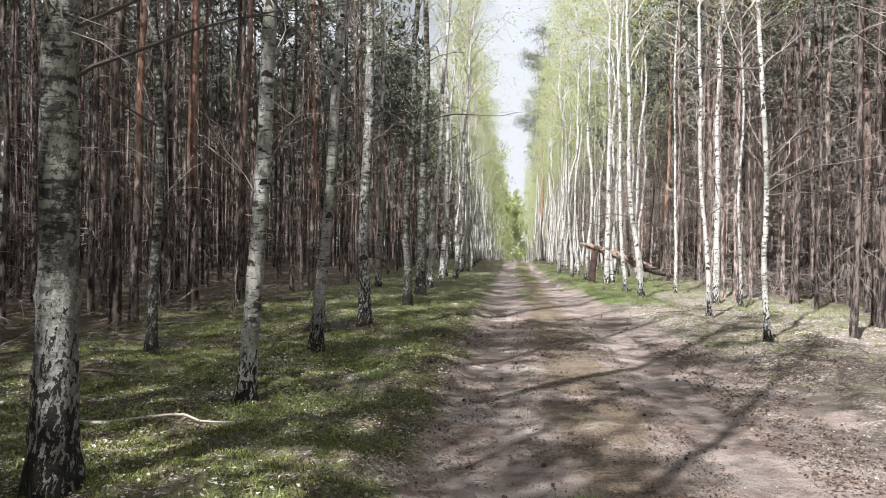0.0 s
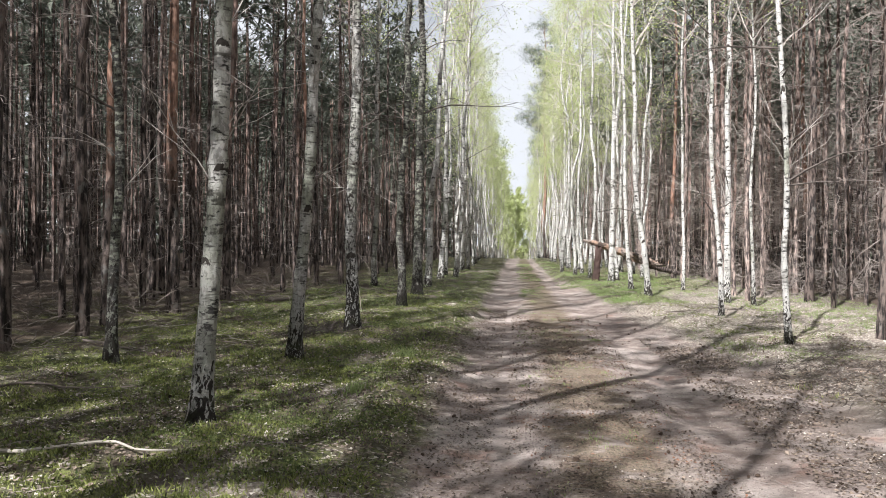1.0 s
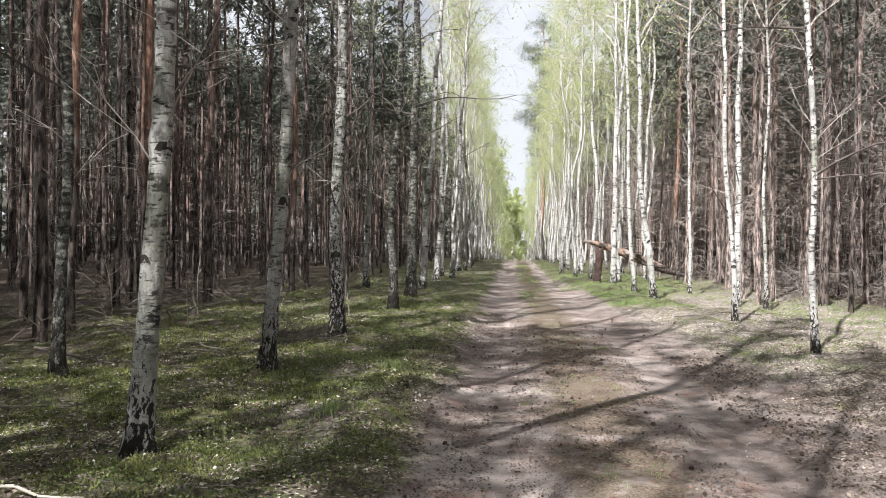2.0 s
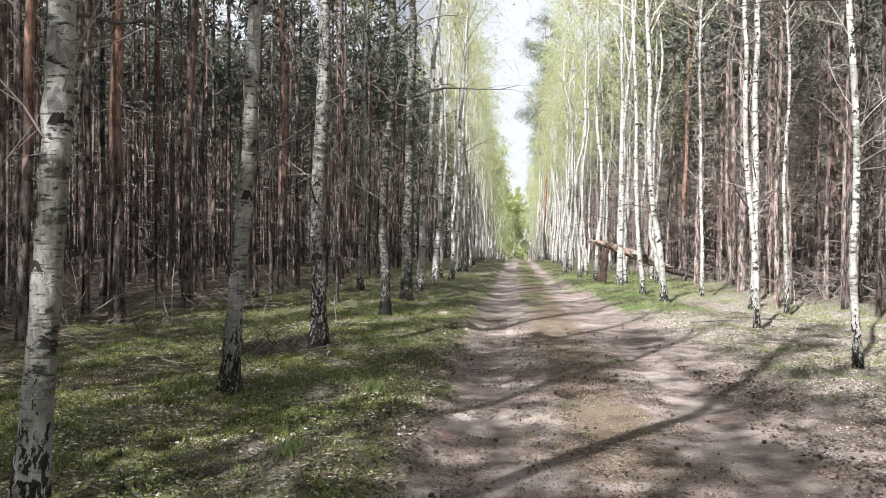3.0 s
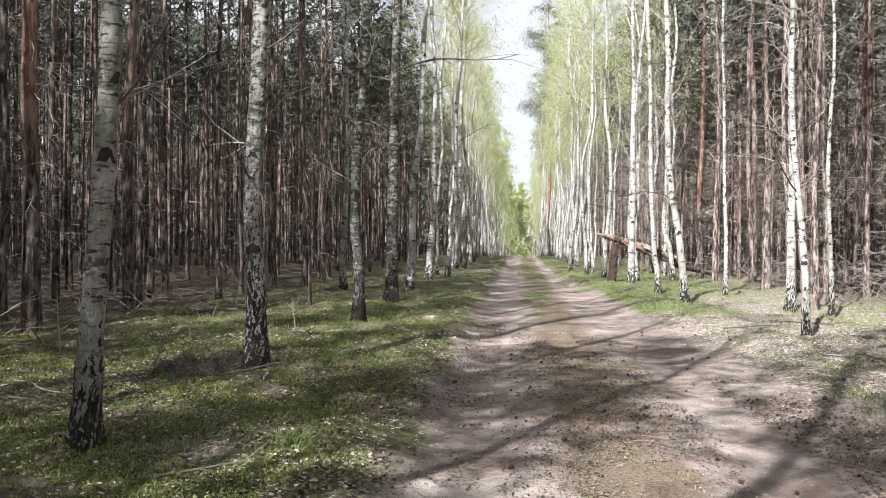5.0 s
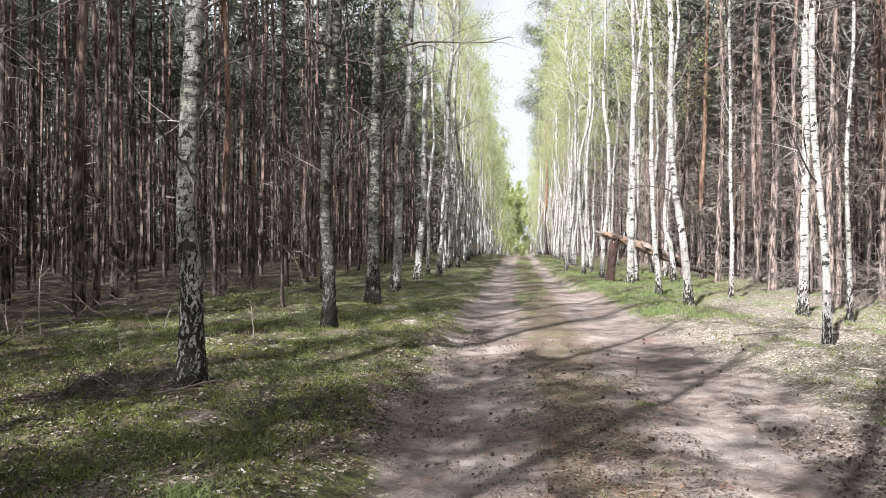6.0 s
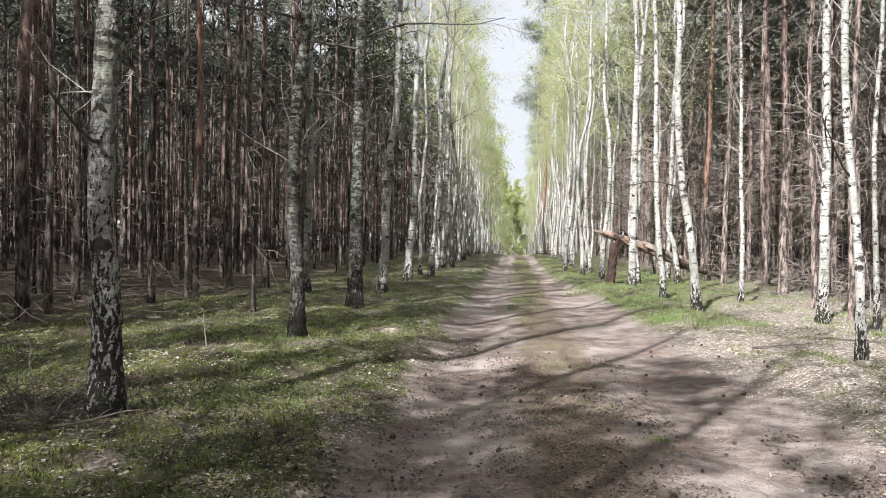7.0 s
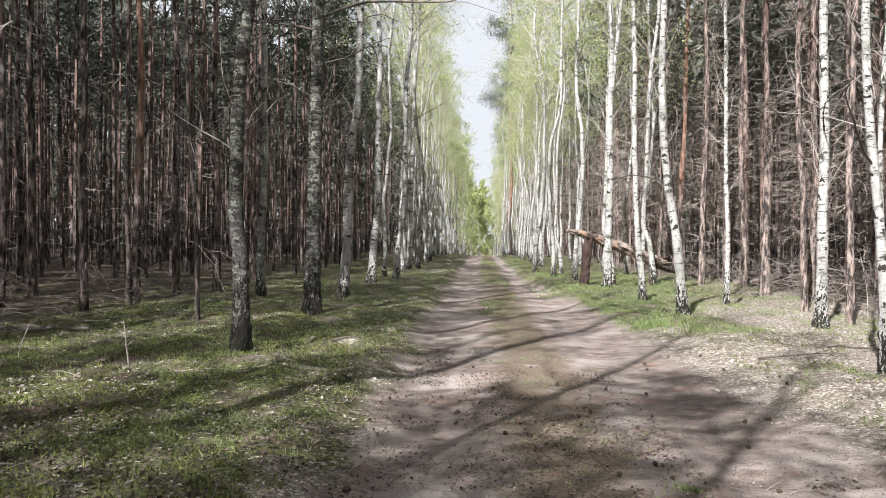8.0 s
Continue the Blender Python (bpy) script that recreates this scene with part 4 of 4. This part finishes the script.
def stick(x, y, bearing, length, thick, seed, label, mat=DEADWOOD, lift=0.0, twigs=3):
    r2 = np.random.default_rng(seed)
    root = new("fallen_branch")
    root.location = (x, y, at_ground(x, y))
    b = Build()
    n = 12
    t = np.linspace(-0.5, 0.5, n) * length
    bend = np.cumsum(r2.normal(size=n) * 0.007 * length)
    px, py = t * math.cos(bearing) - bend * math.sin(bearing), t * math.sin(bearing) + bend * math.cos(bearing)
    pz = height(x + px, y + py) - root.location[2] + thick * 0.6 + 0.012 + lift * np.linspace(0, 1, n)
    pts = np.stack([px, py, np.maximum(pz, np.interp(t, [t[0], t[-1]], [pz[0], pz[-1]]))], -1)
    b.tube(pts, np.linspace(thick, thick * 0.35, n) * r2.uniform(0.85, 1.15, n), 7, cap=True)
    stem = part("stem", b, mat, root)
    for i in range(twigs):
        b = Build()
        a = bearing + r2.choice([-1, 1]) * r2.uniform(0.4, 1.0)
        branch(b, r2, pts[r2.integers(3, n - 2)], (math.cos(a), math.sin(a), r2.uniform(-0.02, 0.25)), length * r2.uniform(0.15, 0.4), thick * 0.45, 4, 0.15, 0.15, 4)
        part("twig", b, mat, stem)
    return tagged(root, label, "branch", "fallen branches")


PALE = twig_mat("barkless_stick", (0.22, 0.19, 0.16), (0.50, 0.45, 0.39))
stick(-3.18, 6.75, -0.06, 1.45, 0.017, 1, "pale barkless birch stick lying in the moss", PALE, lift=0.03, twigs=0)
stick(-2.78, 15.05, 0.2, 0.6, 0.014, 2, "bare branch resting against a birch foot", lift=0.08)
stick(-4.6, 9.4, 0.2, 1.5, 0.014, 3, "grey twiggy branch on the forest floor")
stick(-5.6, 12.6, -0.5, 1.6, 0.02, 4, "reddish-brown dead branch on the moss")
stick(-3.8, 12.2, 0.1, 1.0, 0.010, 5, "thin grey stick in the moss")
stick(-6.3, 15.8, 0.6, 1.2, 0.012, 6, "pale dead branch on the forest floor", PALE)
stick(-1.9, 11.2, 0.5, 0.7, 0.012, 7, "dark stick at the lane's edge")
stick(-2.6, 13.2, 2.9, 0.9, 0.008, 8, "thin dry twig in the grass")
stick(-2.1, 19.0, 0.3, 0.55, 0.007, 9, "bare forked twig on the grass", PALE)
stick(-3.9, 18.3, -0.3, 0.7, 0.007, 10, "pale dry branch on the grass", PALE)
stick(-1.6, 21.4, 0.8, 0.7, 0.010, 11, "thin dry twig in the grass")
stick(-5.76, 22.1, 0.15, 0.9, 0.06, 19, "short dark mossy log on the forest floor", twigs=0)
stick(-5.8, 23.3, -0.3, 0.7, 0.012, 20, "pale bleached stick on the forest floor", PALE)
stick(-2.6, 18.6, 0.35, 0.5, 0.006, 21, "thin bare twig on the grass", PALE)
stick(-2.7, 17.9, -0.15, 0.6, 0.006, 22, "thin dry twig in the moss")
stick(-4.4, 13.9, -0.35, 0.75, 0.011, 23, "pale barkless stick in the moss", PALE)
stick(-4.0, 13.4, 0.1, 0.8, 0.010, 24, "reddish-brown twig in the moss")
stick(9.4, 37.6, 0.25, 3.6, 0.09, 25, "fallen dead pine pole at the forest edge", lift=0.35)
stick(9.0, 36.6, -0.1, 3.0, 0.07, 26, "fallen dead pine pole at the forest edge", lift=0.5)
stick(5.2, 21.8, 0.05, 1.7, 0.014, 12, "dead branch on the sunny leaf litter")
stick(4.3, 11.9, 0.4, 1.2, 0.014, 13, "forked dead branch on the litter")
stick(4.0, 17.4, -0.2, 0.8, 0.010, 14, "thin dry twig in the litter", PALE)
stick(3.6, 20.9, 0.3, 0.9, 0.012, 15, "dark stick on the leaf litter")
stick(5.0, 16.4, 0.9, 1.3, 0.015, 16, "dead branch on the litter")
stick(0.55, 6.4, 0.3, 0.35, 0.006, 17, "small twig on the sandy track")
stick(-0.55, 9.2, 0.9, 0.3, 0.006, 18, "small twig on the sandy track")


def brush(name, label, x0, x1, y0, y1, n, seed, tall=0.5, mat=PINE_TWIG, size=1.0):
    """A tangle of dead boughs on the forest floor."""
    r2 = np.random.default_rng(seed)
    b = Build()
    for i in range(n):
        x, y = r2.uniform(x0, x1), r2.uniform(y0, y1)
        a = r2.uniform(0, 6.283)
        s = np.array([x, y, at_ground(x, y) + r2.uniform(0, tall) ** 1.5])
        pts = branch(b, r2, s, (math.cos(a), math.sin(a), r2.uniform(-0.15, 0.7)), size * r2.uniform(0.3, 1.5), r2.uniform(0.005, 0.014) * size ** 0.5, 4, r2.uniform(0.1, 0.9), 0.25, 3)
        for j in range(2):
            branch(b, r2, pts[r2.integers(1, 4)], unit(pts[-1] - pts[0]) + r2.normal(size=3) * 0.6, size * r2.uniform(0.2, 0.6), 0.004, 2, 0.3, 0.2, 3)
    return tagged(new(name, b.mesh(name, [mat])), label, "dead branches", kind="stuff")


def sapling(x, y, tall, seed, label):
    r2 = np.random.default_rng(seed)
    root = new("dead_sapling")
    root.location = (x, y, at_ground(x, y) - 0.03)
    b = Build()
    pts = branch(b, r2, (0, 0, 0), (r2.normal() * 0.1, r2.normal() * 0.1, 1), tall, 0.011, 6, 0.0, 0.06, 5)
    part("stem", b, PALE, root)
    for i in range(3):
        b = Build()
        a = r2.uniform(0, 6.28)
        branch(b, r2, pts[r2.integers(2, 6)], (math.cos(a), math.sin(a), 0.6), tall * r2.uniform(0.15, 0.35), 0.005, 3, 0.1, 0.2, 4)
        part("twig", b, PALE, root)
    return tagged(root, label, "sapling", "dead saplings")


for x, y, tall, seed in ((-6.48, 19.2, 1.2, 61), (-4.86, 19.15, 0.38, 62), (-4.9, 19.6, 0.42, 63), (-8.1, 18.9, 1.1, 64), (-3.3, 18.6, 0.5, 65), (-5.6, 16.4, 0.8, 66), (6.9, 26.4, 1.3, 67), (8.0, 24.0, 1.0, 68)):
    sapling(x, y, tall, seed, "thin bare dead sapling standing in the moss")


brush("dead_brush", "tangled dead pine boughs on the shaded forest floor", -13, -5.8, 11, 32, 800, 3, 0.45, DEADWOOD, 0.85)
brush("dead_brush", "tangle of bleached dead boughs at the sunny forest edge", 7.0, 12.5, 24.5, 44, 820, 4, 0.9)
brush("twig_heap", "dark brown litter and twigs on the bank", 3.0, 4.9, 9.6, 12.6, 420, 6, 0.04, LIMB, 0.28)
brush("twig_heap", "dark patch of twigs and peat in a mossy hollow", -2.15, -1.35, 14.2, 14.8, 260, 7, 0.03, LIMB, 0.16)
brush("twig_heap", "brown heap of twigs and litter at a birch foot", -3.9, -3.1, 14.9, 15.9, 170, 5, 0.1, LIMB, 0.4)


# ---- plants and litter ----
def scatter(n, x0, x1, y0, y1, seed, size, cut, near_bias=1.0):
    """Spots on the ground in a rectangle, kept where a patchy pattern is dense."""
    r2 = np.random.default_rng(seed)
    x, y = r2.uniform(x0, x1, n), y0 + (y1 - y0) * r2.uniform(0, 1, n) ** near_bias
    keep = value_noise(x, y, size, seed) + 0.35 * value_noise(x, y, size * 0.3, seed + 1) > cut
    x, y = x[keep], y[keep]
    return np.stack([x, y, height(x, y)], -1), r2


def blades(b, spots, r2, lo, hi, wide=0.006):
    n = len(spots)
    a = r2.uniform(0, 6.283, n)
    tall = r2.uniform(lo, hi, n)
    lean = r2.normal(size=(n, 2)) * 0.45
    side = np.stack([np.cos(a), np.sin(a), 0 * a], -1) * wide
    mid = spots + np.stack([lean[:, 0] * tall * 0.35, lean[:, 1] * tall * 0.35, tall * 0.6], -1)
    tip = spots + np.stack([lean[:, 0] * tall, lean[:, 1] * tall, tall * 0.92], -1)
    v = np.stack([spots - side, spots + side, mid + side * 0.7, mid - side * 0.7, tip], 1).reshape(-1, 3)
    k = np.arange(n)[:, None] * 5
    b.extend(v, np.hstack([k, k + 1, k + 2, k + 3]))
    b.n -= len(v)
    b.extend(v[:0], np.hstack([k + 3, k + 2, k + 4]))
    b.n += len(v)


def clumped(spots, r2, per, spread_by):
    out = np.repeat(spots, per, 0)
    out[:, :2] += r2.normal(size=(len(out), 2)) * spread_by
    out[:, 2] = height(out[:, 0], out[:, 1])
    return out


def grass():
    b = Build()
    for args, per, lo, hi in (((950, -5.5, -1.15, 3.5, 18, 11, 0.9, 0.12), 9, 0.02, 0.055), ((2300, -6, -1.1, 16, 48, 12, 1.6, -0.08), 10, 0.025, 0.075),
                              ((3000, 2.3, 5.4, 24, 46, 13, 1.4, -0.12), 11, 0.03, 0.08), ((650, 2.9, 7.0, 12.5, 23, 14, 0.9, 0.12), 11, 0.02, 0.065), ((1300, 5.2, 9.0, 14, 26, 17, 1.5, -0.02), 9, 0.03, 0.08), ((1700, 4.8, 8.6, 25, 44, 18, 1.7, -0.08), 9, 0.03, 0.08),
                              ((1500, -0.05, 0.9, 21, 68, 15, 1.3, 0.04), 9, 0.02, 0.07), ((1300, 1.45, 2.7, 32, 70, 19, 1.6, -0.12), 10, 0.03, 0.08), ((420, -0.1, 1.25, 6, 22, 16, 0.7, 0.05), 8, 0.012, 0.035)):
        spots, r2 = scatter(*args)
        blades(b, clumped(spots, r2, per, 0.045), r2, lo, hi, 0.004 if lo < 0.06 else 0.006)
    return tagged(new("grass", b.mesh("grass", [GRASS])), "short patchy spring grass on the verges", "grass", kind="stuff")


def tussock(x, y, n, wide, lo, hi, label):
    r2 = np.random.default_rng(int(abs(x) * 100 + y * 10))
    b = Build()
    spots = np.zeros((n, 3))
    spots[:, :2] = r2.normal(size=(n, 2)) * wide
    spots[:, 2] = height(x + spots[:, 0], y + spots[:, 1]) - at_ground(x, y)
    blades(b, spots, r2, lo, hi)
    ob = new("grass_tussock", b.mesh("grass_tussock", [GRASS]))
    ob.location = (x, y, at_ground(x, y))
    return tagged(ob, label, "grass", "grass tussocks", "stuff")


def bilberries():
    b = Build()
    for args, per in (((2300, -2.8, -1.1, 3.6, 18, 21, 0.6, 0.10), 16), ((3000, -5.8, -1.2, 3.6, 24, 22, 0.7, 0.15), 13), ((300, 2.7, 5.0, 12, 20, 23, 0.7, 0.12), 20)):
        spots, r2 = scatter(*args)
        c = clumped(spots, r2, per, 0.06)
        c[:, 2] += r2.uniform(0.01, 0.09, len(c))
        b.slivers(c, 0.0115, r2)
    return tagged(new("bilberry_plants", b.mesh("bilberry_plants", [BERRY_LEAF])), "low bright-green bilberry sprigs among the moss", "plants", kind="stuff")


def moss_cushions():
    """Loose upright moss shoots that give the verge its nap."""
    b = Build()
    for args, per in (((3600, -5.6, -1.1, 3.6, 15, 24, 0.55, 0.06), 20), ((2200, -7.5, -1.1, 14, 26, 25, 0.8, 0.04), 18), ((700, 2.9, 6.5, 10, 24, 26, 0.6, 0.14), 18), ((2400, -6.5, -1.15, 5, 22, 27, 0.8, -0.6), 12)):
        spots, r2 = scatter(*args)
        c = clumped(spots, r2, per, 0.055)
        n = len(c)
        d = r2.normal(size=(n, 3)) * [0.6, 0.6, 0.3] + [0, 0, 1.0]
        w = np.cross(d, r2.normal(size=(n, 3)))
        w /= np.linalg.norm(w, axis=1)[:, None]
        tall = r2.uniform(0.018, 0.042, (n, 1))
        b.extend(np.stack([c - w * 0.006, c + w * 0.006, c + d * tall], 1).reshape(-1, 3), np.arange(3 * n).reshape(n, 3))
    return tagged(new("moss", b.mesh("moss", [MOSS])), "yellow-green moss cushions on the shaded verge", "moss", kind="stuff")


MOSS = leaf_mat("moss_shoot", (0.05, 0.06, 0.018), (0.29, 0.315, 0.10), 0.3)


def litter():
    b = Build()
    for args, size, tone in (((9000, -5.6, -0.9, 3.5, 16, 48, 0.5, -0.5), 0.014, 1), ((17000, -5.0, -0.9, 3.5, 17, 31, 0.7, 0.0), 0.02, 1), ((16000, -5.4, -1.0, 3.5, 19, 39, 0.45, 0.06), 0.018, 3), ((7500, -5.4, -1.0, 3.5, 15, 49, 0.35, 0.12), 0.017, 3), ((13000, -1.55, -0.35, 3.5, 22, 32, 0.5, -0.12), 0.0135, 1), ((28000, 2.2, 6.5, 6, 24, 33, 1.0, -0.06), 0.0125, 0),
                             ((9000, 2.6, 7.5, 20, 36, 34, 1.2, 0.05), 0.0165, 0), ((4200, -0.9, 2.6, 3.5, 18, 35, 0.9, -0.05), 0.009, 0), ((4500, -7, -1.2, 14, 32, 36, 1.2, 0.08), 0.018, 1),
                             ((17000, -0.25, 1.4, 3.5, 20, 37, 0.7, -0.06), 0.013, 1), ((5000, -0.2, 1.35, 3.5, 20, 40, 0.5, 0.02), 0.012, 2), ((24000, 1.9, 5.2, 5, 16, 38, 0.8, -0.08), 0.017, 1)):
        spots, r2 = scatter(*args)
        spots[:, 2] += r2.uniform(0.004, 0.02, len(spots))
        b.cards(spots, size, r2, tone, 0.8)
    return tagged(new("leaf_litter", b.mesh("leaf_litter", [DEAD_LEAF, BROWN_LEAF, RUST_LEAF, SUNFLECK_LEAF])), "dry pale and brown fallen leaves", "leaves", kind="stuff")


def twig_litter():
    b = Build()
    for args in ((900, -5, -0.9, 4, 18, 41, 1.0, -0.05), (1500, 2.2, 6.5, 6, 22, 42, 1.0, -0.08), (900, -0.9, 2.6, 3.6, 16, 43, 1.0, -0.1), (1300, -10, -4.2, 9, 26, 46, 1.2, -0.05)):
        spots, r2 = scatter(*args)
        for s in spots:
            a, L = r2.uniform(0, 6.283), r2.uniform(0.05, 0.25)
            d = np.array([math.cos(a) * L, math.sin(a) * L, r2.uniform(0, 0.03)])
            b.tube(np.array([s + [0, 0, 0.006], s + d * 0.5 + [0, 0, 0.014], s + d + [0, 0, 0.006]]), [0.003, 0.0025, 0.0015], 3)
    for args in ((9000, -0.9, 2.8, 3.6, 18, 44, 0.9, 0.0), (5000, 2.0, 5.0, 6, 18, 45, 0.9, 0.0), (5000, -0.2, 1.3, 3.6, 16, 47, 0.6, -0.05)):
        spots, r2 = scatter(*args)
        spots[:, 2] += 0.006
        b.slivers(spots, 0.0075, r2, 1)
    return tagged(new("twig_litter", b.mesh("twig_litter", [PINE_TWIG, LIMB])), "small broken twigs strewn on the ground", "twigs", kind="stuff")


grass()
tussock(2.75, 24.6, 350, 0.16, 0.06, 0.15, "green grass tussock at the bank's edge")
tussock(3.45, 23.5, 600, 0.36, 0.04, 0.12, "lush green grass tussock beside a birch")
tussock(-1.75, 9.6, 90, 0.07, 0.06, 0.14, "bright green grass tuft at the lane's edge")
tussock(-1.55, 11.9, 90, 0.06, 0.08, 0.18, "small green grass tuft at the lane's edge")
tussock(1.18, 15.72, 110, 0.05, 0.012, 0.035, "tiny mossy tuft on the sandy track")
tussock(0.25, 5.6, 60, 0.08, 0.02, 0.06, "sparse dry grass on the track")
bilberries()
moss_cushions()
litter()
twig_litter()


def cone_mesh():
    bm = bmesh.new()
    bmesh.ops.create_uvsphere(bm, u_segments=8, v_segments=7, radius=0.024)
    for i, v in enumerate(bm.verts):
        v.co *= 1.0 + (0.18 if i % 2 else -0.1)
        v.co.x *= 1.45
    me = bpy.data.meshes.new("pine_cone")
    bm.to_mesh(me)
    bm.free()
    me.materials.append(CONE)
    return me


CONE = twig_mat("pine_cone_scales", (0.035, 0.024, 0.018), (0.11, 0.075, 0.055))
cone_data = cone_mesh()
r3 = np.random.default_rng(55)
for i in range(130):
    x, y = (r3.uniform(-0.9, 3.0), 4.5 + 17 * r3.random() ** 1.2) if i % 4 else (r3.uniform(2.6, 4.8), r3.uniform(8, 17))
    ob = new("pine_cone", cone_data)
    ob.matrix_world = Matrix.LocRotScale((x, y, at_ground(x, y) + 0.012), Euler((r3.uniform(-0.4, 0.4), r3.uniform(-0.4, 0.4), r3.uniform(0, 6.28))), Vector((1, 1, 1)) * r3.uniform(0.4, 0.8))
    tagged(ob, "dark open pine cone lying on the track", "pine cone", "fallen pine cones")
